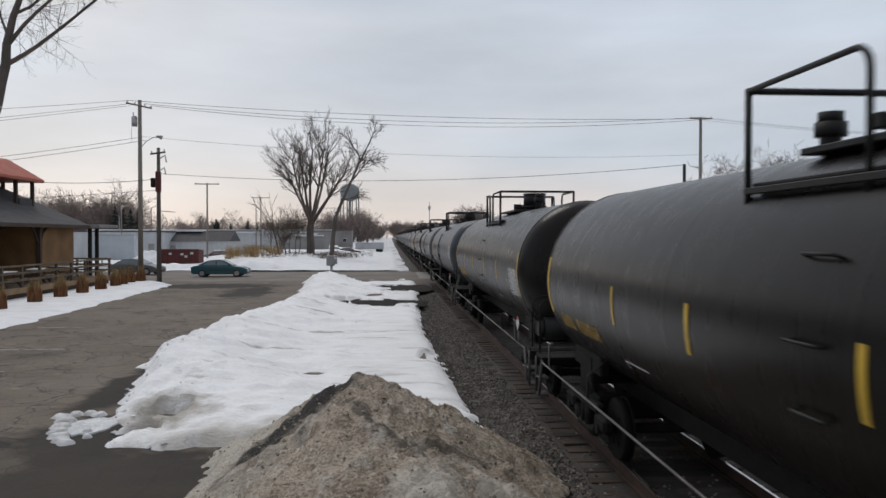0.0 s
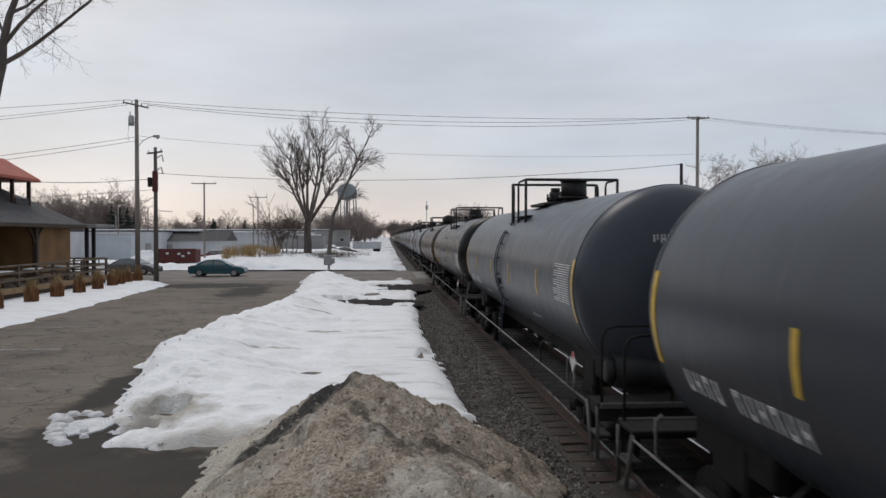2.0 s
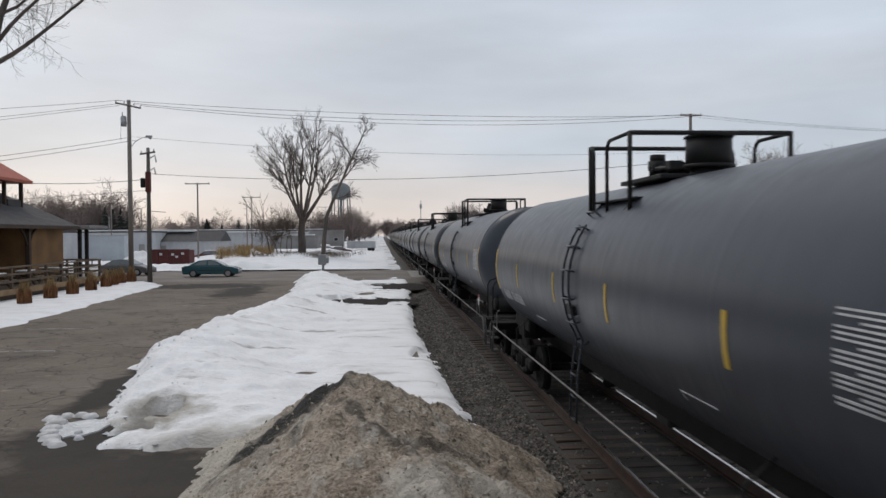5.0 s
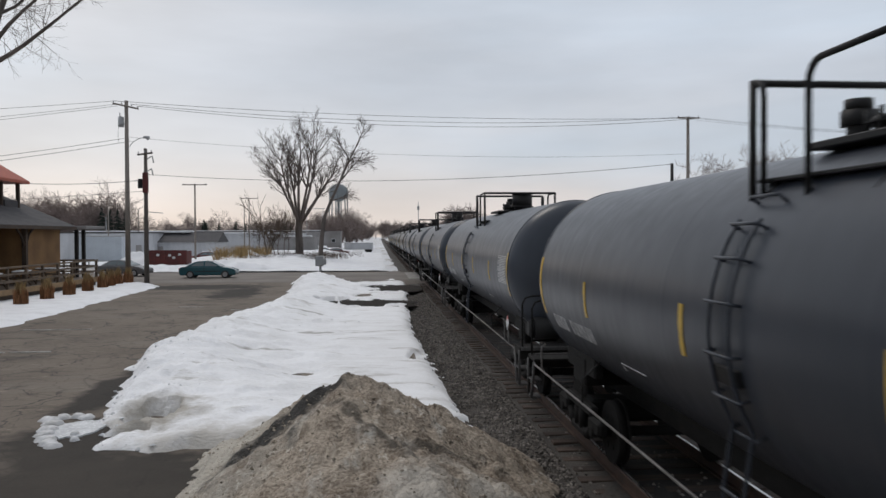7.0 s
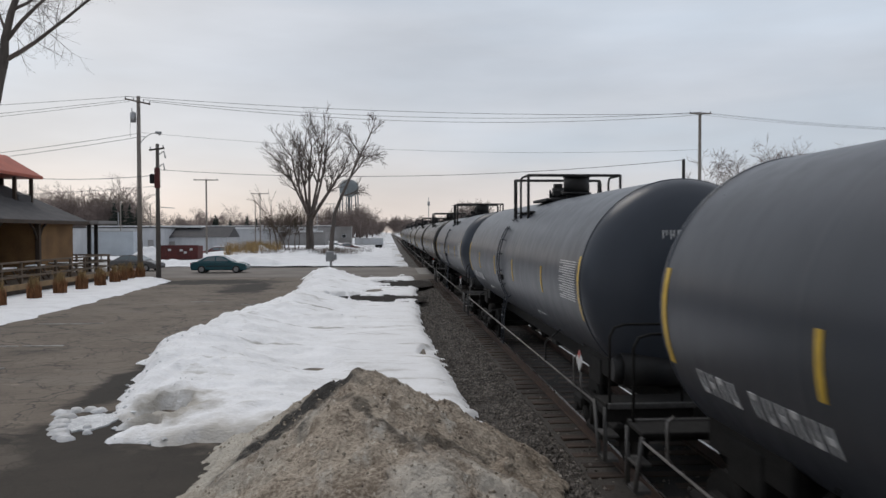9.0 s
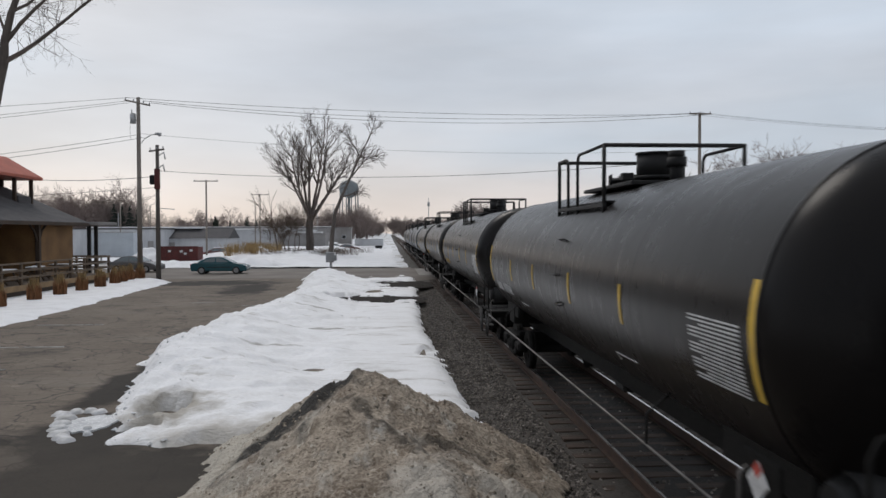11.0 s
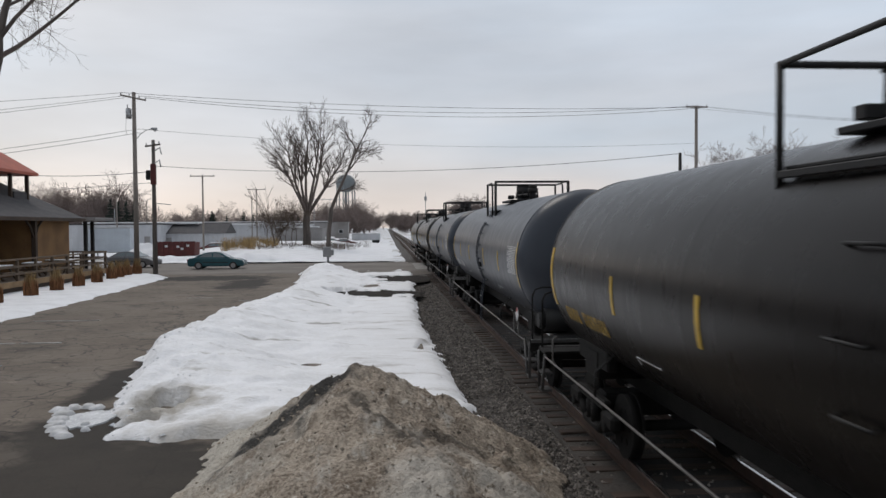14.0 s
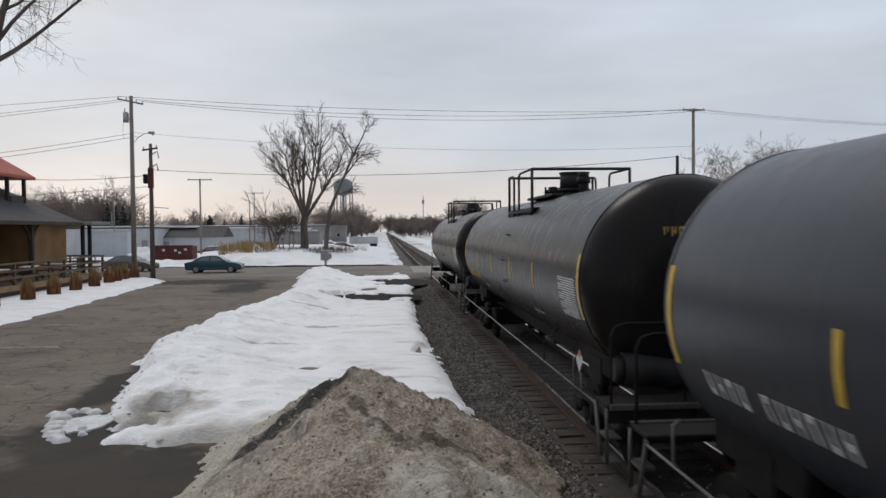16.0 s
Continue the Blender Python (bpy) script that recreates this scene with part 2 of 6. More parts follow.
add_spot(M["dirty_snow"], (0.020, 0.018, 0.016), (-1.22, 10.08), (1.05, 0.40), 0.45, 0.3, 4.0, 0.97, 36)
M["ice"] = material("grey_ice", (0.42, 0.43, 0.44), (0.6, 0.61, 0.62), rough=0.25, scale=3, fine=30, bump=0.3)
M["ground"] = material("winter_field", (0.72, 0.73, 0.75), (0.24, 0.2, 0.15), rough=0.95, scale=0.04, fine=0.6, bump=0.4, depth=0.1, spread=(0.5, 0.62))
M["ballast"] = material("ballast_bed", (0.040, 0.034, 0.029), (0.088, 0.078, 0.068), rough=0.95, scale=2.0, fine=34, bump=1.0, depth=0.04, fine_mix=0.6)
# shade under the train, painted as a dark strip between the rails
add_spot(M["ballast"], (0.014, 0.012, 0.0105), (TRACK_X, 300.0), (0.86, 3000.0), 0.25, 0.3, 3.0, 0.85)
M["stone"] = material("ballast_stone", (0.078, 0.066, 0.056), (0.205, 0.183, 0.162), rough=0.9, scale=6, fine=50, bump=0.3, by_island=0.75)
M["tie"] = material("creosoted_tie", (0.060, 0.038, 0.027), (0.028, 0.021, 0.017), rough=0.9, scale=4, fine=30, stretch=(0.3, 3, 1), bump=0.7, by_object=0.35)
M["rail"] = material("rusty_rail", (0.085, 0.05, 0.036), (0.05, 0.033, 0.027), rough=0.75, metal=0.2, scale=4, fine=50)
M["railhead"] = material("polished_rail_head", (0.55, 0.54, 0.53), (0.4, 0.38, 0.36), rough=0.28, metal=1.0, scale=3, fine=40, bump=0.05, stretch=(1, 0.05, 1))
M["grey_tank"] = material("grey_tank_paint", (0.047, 0.054, 0.068), (0.037, 0.042, 0.052), rough=0.33, spec=0.24, scale=0.6, fine=5, bump=0.02, stretch=(1, 1, 0.35), fine_mix=0.2, by_object=0.12, spread=(0.35, 0.7))
M["black_tank"] = material("black_tank_paint", (0.0085, 0.0074, 0.0073), (0.0115, 0.0100, 0.0096), rough=0.29, spec=0.15, scale=0.5, fine=4, bump=0.015, stretch=(1, 1, 0.35), fine_mix=0.2, by_object=0.2, spread=(0.35, 0.7))
add_stain(M["black_tank"], (0.0155, 0.0132, 0.012), 0.8, 0.56, (1, 0.8, 0.5), 4.0, 0.2)
M["brown_tank"] = material("rust_brown_tank_paint", (0.044, 0.0265, 0.021), (0.023, 0.0165, 0.0145), rough=0.34, spec=0.17, scale=0.6, fine=5, bump=0.02, stretch=(1, 1, 0.35), fine_mix=0.2, spread=(0.35, 0.7))
M["black_steel"] = material("black_steel", (0.010, 0.010, 0.011), (0.018, 0.017, 0.016), rough=0.6, spec=0.3, metal=0.0, scale=3, fine=30, bump=0.1)
M["grimy_steel"] = material("grimy_steel", (0.013, 0.012, 0.011), (0.007, 0.0065, 0.006), rough=0.8, spec=0.2, metal=0.0, scale=4, fine=30, bump=0.4)
M["worn_bar"] = material("bare_worn_steel", (0.19, 0.18, 0.172), (0.09, 0.084, 0.08), rough=0.5, metal=0.5, scale=2, fine=30, bump=0.1)
M["beam"] = material("dull_grey_steel", (0.085, 0.082, 0.08), (0.04, 0.038, 0.036), rough=0.6, metal=0.0, scale=3, fine=30, bump=0.2)
M["clod"] = material("dirty_ice_clod", (0.30, 0.255, 0.20), (0.17, 0.14, 0.105), rough=0.9, scale=5, fine=30, bump=0.2, by_island=0.4)
M["slush"] = material("grey_slush", (0.62, 0.62, 0.63), (0.40, 0.395, 0.385), rough=0.6, scale=3, fine=16, bump=0.8, depth=0.03)
M["snow_clod"] = material("snow_clod", (0.74, 0.75, 0.77), (0.5, 0.5, 0.5), rough=0.85, scale=5, fine=30, bump=0.3, by_island=0.2)
M["yellow"] = material("yellow_reflective_tape", (0.62, 0.40, 0.035), (0.45, 0.29, 0.04), rough=0.45, scale=4, fine=40, bump=0.05)
M["white_paint"] = material("white_stencil_paint", (0.62, 0.62, 0.62), (0.4, 0.4, 0.4), rough=0.6, scale=6, fine=40, bump=0.05)
M["yellow_paint"] = material("yellow_stencil_paint", (0.50, 0.33, 0.07), (0.36, 0.24, 0.07), rough=0.6, scale=6, fine=40, bump=0.05)
M["red_paint"] = material("red_placard", (0.45, 0.06, 0.04), (0.3, 0.05, 0.04), rough=0.5, scale=6, fine=40, bump=0.05)


# ---- mesh helpers ----
def part(name, bm, mat, parent=None, label="", smooth=False):
    me = bpy.data.meshes.new(name)
    bm.to_mesh(me)
    bm.free()
    if smooth:
        for p in me.polygons:
            p.use_smooth = True
    for one in mat if isinstance(mat, (list, tuple)) else [mat]:
        me.materials.append(one)
    ob = new(name, me)
    ob.parent = parent
    if label:
        tagged(ob, label)
    return ob


def box(bm, x0, x1, y0, y1, z0, z1, bevel=0.0, m=None):
    r = bmesh.ops.create_cube(bm, size=1.0)
    vs = r["verts"]
    for v in vs:
        v.co = Vector(((x0 + x1) / 2 + v.co.x * (x1 - x0), (y0 + y1) / 2 + v.co.y * (y1 - y0), (z0 + z1) / 2 + v.co.z * (z1 - z0)))
    if m is not None:
        for v in vs:
            v.co = m @ v.co
    if bevel:
        es = {e for v in vs for e in v.link_edges}
        bmesh.ops.bevel(bm, geom=list(es), offset=bevel, segments=1, affect="EDGES")
    return bm


def tube(bm, pts, r, seg=8, r1=None, caps=True):
    """A round bar along a row of points, tapering from r to r1."""
    pts = [Vector(p) for p in pts]
    r1 = r if r1 is None else r1
    rings = []
    side = None
    for i, p in enumerate(pts):
        d = (pts[min(i + 1, len(pts) - 1)] - pts[max(i - 1, 0)]).normalized()
        if side is None:
            side = d.cross(Vector((0, 0, 1)) if abs(d.z) < 0.9 else Vector((1, 0, 0))).normalized()
        else:
            side = (side - d * side.dot(d)).normalized()
        up = d.cross(side)
        rad = r + (r1 - r) * i / max(len(pts) - 1, 1)
        rings.append([bm.verts.new(p + (side * math.cos(2 * math.pi * k / seg) + up * math.sin(2 * math.pi * k / seg)) * rad) for k in range(seg)])
    for a, b in zip(rings, rings[1:]):
        for k in range(seg):
            f = bm.faces.new((a[k], a[(k + 1) % seg], b[(k + 1) % seg], b[k]))
            f.smooth = seg > 5
    if caps:
        bm.faces.new(rings[0][::-1])
        bm.faces.new(rings[-1])
    return bm


def lathe_y(bm, profile, cx, cz, seg=40):
    """Turns rows of (y, radius) about the line x = cx, z = cz."""
    rings = []
    for y, r in profile:
        if r < 1e-5:
            rings.append([bm.verts.new((cx, y, cz))])
        else:
            rings.append([bm.verts.new((cx + r * math.sin(2 * math.pi * k / seg), y, cz + r * math.cos(2 * math.pi * k / seg))) for k in range(seg)])
    for a, b in zip(rings, rings[1:]):
        for k in range(seg):
            va = a[k % len(a)], a[(k + 1) % len(a)]
            vb = b[k % len(b)], b[(k + 1) % len(b)]
            f = bm.faces.new([v for v in dict.fromkeys((va[0], va[1], vb[1], vb[0]))])
            f.smooth = True
    bmesh.ops.recalc_face_normals(bm, faces=bm.faces)
    return bm


def sheet(bm, xs, ys, height, keep=None):
    """A grid of quads over xs and ys with z = height(x, y)."""
    vs = {}
    for i, x in enumerate(xs):
        for j, y in enumerate(ys):
            if keep is None or keep(x, y):
                vs[i, j] = bm.verts.new((x, y, height(x, y)))
    for i in range(len(xs) - 1):
        for j in range(len(ys) - 1):
            q = [vs.get(c) for c in ((i, j), (i + 1, j), (i + 1, j + 1), (i, j + 1))]
            if all(q):
                bm.faces.new(q).smooth = True
    return bm


def steps(a, b, n):
    return [a + (b - a) * i / (n - 1) for i in range(n)]


def fbm(x, y, s, octaves=4, seed=0.0):
    return noise.fractal(Vector((x * s, y * s, seed)), 1.0, 2.0, octaves)


def thing(name, label, category, group="", place=(0, 0, 0), rz=0.0, kind=""):
    ob = new(name)
    ob.matrix_basis = pose(*place, 0, 0, rz)
    return tagged(ob, label, category, group, kind)


# ---- ground, road, track ----
def blend(e0, e1, v):
    v = max(0.0, min(1.0, (v - e0) / (e1 - e0)))
    return v * v * (3 - 2 * v)




def ground_z(x, y):
    """The field: a low brushy rise on the far side of the crossing road."""
    rise = 1.15 * max(0, min(1, (y - 78) / 22)) * max(0, min(1, (-2.0 - x) / 9)) * max(0, min(1, (x + 30) / 8))
    return -0.32 + rise + (0.05 * fbm(x, y, 0.15) if y > 76 or x < -30 else 0)


bm = bmesh.new()
gx = [-1500, -600, -300, -150, -90] + steps(-60, 30, 46) + [45, 80, 150, 300, 700, 1500]
gy = [-300, -60, 0, 30, 60, 74] + steps(76, 130, 28) + [150, 180, 230, 300, 450, 700, 1200, 2500]
sheet(bm, gx, gy, ground_z)
tagged(part("ground", bm, M["ground"]), "flat winter ground under old snow and dead grass", "ground", kind="structure")

bm = bmesh.new()
sheet(bm, steps(-20.5, 1.0, 44), steps(-8, 62, 60), lambda x, y: -0.05 + 0.012 * fbm(x, y, 0.3))
lot = tagged(part("pavement_lot", bm, M["asphalt"]), "cracked grey asphalt parking lot, damp in places", "parking lot", kind="structure")

bm = bmesh.new()
sheet(bm, steps(-90, 70, 81), [56.3] + steps(57, 75, 10), lambda x, y: -0.4 if y < 56.9 else -0.035 + 0.01 * fbm(x, y, 0.2) + (0.028 if 0.5 < x < 8 else 0), lambda x, y: y <= 75 - 0.12 * max(0, x + 13))
tagged(part("road", bm, M["road"]), "worn grey asphalt road crossing the railway", "road", kind="structure")

# ballast bed with rounded shoulders
bm = bmesh.new()


def ballast_z(x, y):
    d = abs(x - TRACK_X)
    inner = 0.022 * (1 - blend(0.65, 0.95, d))
    return max(-0.208 + inner * 0.6 - 0.25 * max(0, (d - 1.7) / 1.6), -0.29 if y < 57 else -0.6) + 0.022 * fbm(x, y, 1.2) + 0.012 * fbm(x, y, 5.0, 3, 2.0)


# runs on past both shoulders, partly unseen, to cut snow bounce below the train
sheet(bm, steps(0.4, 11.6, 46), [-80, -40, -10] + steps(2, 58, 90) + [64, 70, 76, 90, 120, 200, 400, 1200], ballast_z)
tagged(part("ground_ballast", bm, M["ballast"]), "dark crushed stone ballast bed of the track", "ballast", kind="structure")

track = thing("railway_track", "single railway track with rusty rails on dark wooden ties", "railway track", kind="structure")
for side in (-0.7525, 0.7525):
    bm = bmesh.new()
    x = TRACK_X + side
    box(bm, x - 0.07, x + 0.07, -90, 1200, -0.185, -0.165)
    box(bm, x - 0.012, x + 0.012, -90, 1200, -0.165, -0.04)
    box(bm, x - 0.036, x + 0.036, -90, 1200, -0.04, -0.003, bevel=0.008)
    rail = part("rail", bm, M["rail"], track)
    bm = bmesh.new()
    box(bm, x - 0.022, x + 0.022, -90, 1200, -0.003, 0.0)
    part("rail_head", bm, M["railhead"], rail, "shiny wheel-polished top of the rail")


# ---- snow ----
def curve(pts, v):
    """Piecewise linear through (v, value) rows."""
    for (a, fa), (b, fb) in zip(pts, pts[1:]):
        if v <= b:
            return fa + (fb - fa) * max(0, (v - a) / (b - a))
    return pts[-1][1]


BANK_LEFT = ((8, -3.2), (12.0, -4.1), (12.7, -4.5), (14, -4.9), (16, -5.4), (20, -6.4), (27, -6.3), (36, -5.1), (48, -5.5), (56, -6.1), (60, -5.5))
BANK_RIGHT = ((8, 1.9), (12.7, 1.5), (16.5, 1.35), (21, 1.25), (28, 1.05), (40, 1.3), (49, 1.6), (60, 1.7))


def bank_h(x, y):
    """Height of the ploughed snow above the lot; below zero where there is none."""
    left = curve(BANK_LEFT, y) + 0.35 * fbm(x, y, 0.9, 4, 3.0)
    right = curve(BANK_RIGHT, y) + 0.16 * fbm(x, y, 2.0, 4, 7.0)
    edge = min((x - left), (right - x), (59.0 + 0.6 * fbm(x, y, 0.7, 3, 5.0) - y), y - 7.5)
    edge = min(edge, max(y - 12.45 - 0.25 * fbm(x, y, 1.3, 3, 12.0), 1.5 * (x + 1.3)))
    if edge < -0.25:
        return -0.3
    crest = 0.46 * blend(0, 0.8, x - left) * (1 - blend(1.2, 4.2, x - left)) * blend(13, 19, y) * (1 - 0.45 * blend(30, 44, y))
    crest += 0.14 * blend(0, 1.4, x - left) * (1 - blend(2.5, 5.0, x - left)) * (1 - blend(15, 19, y))
    crest += 0.40 * math.exp(-((x + 4.3) ** 2 / 2.2 + (y - 55) ** 2 / 14.0))
    brow = 1 - blend(0.8, 3.0, x - left)
    lump = 0.15 * fbm(x, y, 0.45, 3, 1.0) + 0.05 * fbm(x * 0.45, y * 1.3, 1.0, 3, 2.0) + brow * (0.10 * fbm(x, y, 1.5, 4, 2.0) + 0.09 * abs(fbm(x, y, 1.1, 3, 6.0)) + (0.03 * fbm(x, y, 4.5, 3, 3.0) if y < 30 else 0)) + 0.05 * max(0, fbm(x * 0.6, y * 1.6, 1.1, 4, 14.0)) ** 0.7 + 0.035 * fbm(x, y, 3.2, 4, 8.0)
    h = 0.05 + 0.05 * blend(0, 0.3, edge) + crest + lump * blend(0, 0.7, edge) * (1 - 0.7 * blend(-1.6, -0.6, x))
    # bare thawed patches
    for px, py, rx, ry in ((-0.8, 38.4, 2.3, 2.8), (0.6, 49.5, 1.9, 3.6), (-4.1, 14.3, 0.52, 0.62), (-4.25, 13.2, 0.45, 0.30), (-0.9, 43.5, 0.7, 1.6), (1.2, 21.5, 0.4, 1.0), (-1.4, 57.5, 3.4, 2.2)):
        d = ((x - px) / rx) ** 2 + ((y - py) / ry) ** 2 + 0.9 * fbm(x, y, 0.9, 4, 9.0)
        if d < 1.0:
            h = min(h, -0.2 + 0.24 * max(d, 0))
    return h * blend(-0.25, 0.12, edge) - 0.16 * (1 - blend(-0.25, 0.05, edge))


bm = bmesh.new()
sheet(bm, steps(-8.2, 2.3, 132), steps(8, 24, 190)[:-1] + steps(24, 60, 190), lambda x, y: -0.04 + bank_h(x, y), lambda x, y: bank_h(x, y) > -0.14)
snow_bank = tagged(part("snow_bank", bm, M["bank_snow"]), "long bank of ploughed crusty white snow between lot and track", "snow bank", kind="stuff")


def heap_h(x, y):
    """A ploughed heap: a peaked ridge with a long skirt and a spur towards the near side."""
    def cone(cx, cy, top, sx0, sx1, sy0, sy1):
        dx = (x - cx) / (sx0 if x < cx else sx1)
        dy = (y - cy) / (sy0 if y < cy else sy1)
        return top * (1.05 - math.sqrt(dx * dx + dy * dy + 0.0025))
    h = max(cone(-0.42, 10.5, 1.56, 2.2, 2.5, 5.4, 3.2), cone(0.25, 8.5, 1.02, 1.9, 1.8, 3.2, 2.6), cone(-1.5, 11.4, 0.66, 1.35, 2.2, 2.4, 2.0), cone(0.75, 10.6, 0.98, 1.6, 1.5, 3.0, 2.4))
    rough = 0.12 * fbm(x, y, 1.0, 4, 4.0) + 0.045 * fbm(x, y, 3.0, 5, 6.0) - 0.10 * abs(fbm(x * 1.3, y * 0.6, 1.6, 4, 9.0)) + 0.03 * fbm(x, y, 8.0, 4, 1.0)
    return h + rough


bm = bmesh.new()
sheet(bm, steps(-4.2, 3.2, 240), steps(4.5, 14.5, 300), lambda x, y: -0.06 + heap_h(x, y), lambda x, y: heap_h(x, y) > -0.12)
heap = tagged(part("snow_mound", bm, M["dirty_snow"]), "steep heap of ploughed snow brown with grit and dirt", "snow heap")

bm = bmesh.new()
sheet(bm, steps(-21, -13.0, 50), steps(14, 57, 120), lambda x, y: -0.04 + 0.13 * min(1, max(-0.5, (curve(((14, -13.2), (28.5, -14.1), (54, -15.1), (57, -17)), y) - x + 0.2 * fbm(x, y, 0.8)) / 0.5)) + 0.02 * fbm(x, y, 0.8))
tagged(part("snow_strip", bm, M["snow"]), "strip of white snow beside the lot and wooden deck", "snow", kind="stuff")

bm = bmesh.new()
sheet(bm, steps(-24, 1.6, 70), steps(74.6, 170, 90), lambda x, y: 0.05 + ground_z(x, y) + 0.27 * (1 - blend(76, 90, y)) + 0.05 * fbm(x, y, 0.4, 4, 2.0) - 0.35 * blend(0.6, 1.5, x + 0.2 * fbm(x, y, 1.0)), lambda x, y: y > 75.2 - 0.12 * max(0, x + 13))
tagged(part("snow_field", bm, M["snow"]), "smooth white snow field beyond the crossing road", "snow", kind="stuff")


# ---- the train ----
TANK_R, TANK_Z, HALF = 1.5, 2.6, 7.42
SPEED, PITCH = 20.78, 18.15


def on_tank(angle, y, lift=0.0):
    """A place on the tank's near side; angle in degrees up from level."""
    a = radians(angle)
    return Vector((-(TANK_R + lift) * math.cos(a), y, TANK_Z + (TANK_R + lift) * math.sin(a)))


def patch(bm, a0, a1, y0, y1, lift=0.008, n=6):
    """A thin curved plate lying on the tank's side."""
    rows = [[bm.verts.new(on_tank(a, y, h)) for y, h in ((y0, -0.004), (y0, lift), (y1, lift), (y1, -0.004))] for a in steps(a0, a1, n + 1)]
    for p, q in zip(rows, rows[1:]):
        for k in range(3):
            bm.faces.new((p[k], p[k + 1], q[k + 1], q[k]))
    bm.faces.new(rows[0][::-1])
    bm.faces.new(rows[-1])


def glyph(bm, a0, a1, y, w, kind):
    """A plain block of lettering: two upright bars and a cross bar."""
    s = w * 0.2
    patch(bm, a0, a1, y - s, y, 0.007, 2)
    patch(bm, a0, a1, y - w, y - w + s, 0.007, 2)
    m = a0 + (a1 - a0) * (0.0, 0.38, 0.76)[kind % 3]
    patch(bm, m, m + (a1 - a0) * 0.24, y - w + s, y - s, 0.007, 1)


# where the top fittings stand along each make of car: the two end hoops of the cage
# with the length of their side rails (near side, far side), domes, valves and ladder
FITTINGS = {
    "black_long": dict(far=(0.93, 1.73, 0.35), near=(-1.9, 0.0, 1.2), dome=(0.9, 0.30), valve=None, hatch=(-0.15, 0.9), ladder=None, tapes=(4.05, 1.5), panel=0),
    "black_first": dict(far=(1.02, 1.70, 0.35), near=(-1.9, 0.0, 1.2), dome=(0.15, 0.36), valve=1.7, hatch=(-0.9, 0.5), ladder=None, tapes=(3.65, 1.3), panel=0),
    "black_short": dict(far=(1.04, 0.69, 0.3), near=(-1.88, 1.57, 1.5), dome=(-0.75, 0.33), valve=-1.7, hatch=(0.45, 0.75), ladder=None, tapes=(4.05, 1.45), panel=0),
    "grey_short": dict(far=(0.56, 0.18, 0.2), near=(-1.25, 0.98, 0.95), dome=(-0.87, 0.30), valve=0.9, hatch=(0.1, 0.8), ladder=0.14, tapes=(4.65, 1.42), panel=11),
    "grey_long": dict(far=(0.27, 1.06, 1.0), near=(-1.48, 0.12, 0.12), dome=(0.25, 0.30), valve=-1.05, hatch=(-0.4, 0.7), ladder=-1.0, tapes=(4.65, 1.85), panel=11),
    "brown": dict(far=(0.88, 0.2, 0.2), near=(-1.1, 0.2, 0.2), dome=(-0.2, 0.42), valve=None, hatch=(0.5, 0.5), ladder=None, tapes=(4.05, 1.5), panel=0),
}


def side_hoop(cage, x, y, length, toward, top, base):
    """A post with a side rail that bends down again at its end."""
    part("cage_post", tube(bmesh.new(), [(x, y, base), (x, y, top + 0.02)], 0.032), M["black_steel"], cage)
    if length:
        e = y + toward * length
        r = min(0.16, length * 0.8)
        bend = [(x, e - toward * r * (1 - math.sin(a)), top - r * (1 - math.cos(a))) for a in steps(0, math.pi / 2, 5)]
        part("side_rail", tube(bmesh.new(), [(x, y, top)] + bend + [(x, e, base)], 0.026), M["black_steel"], cage)


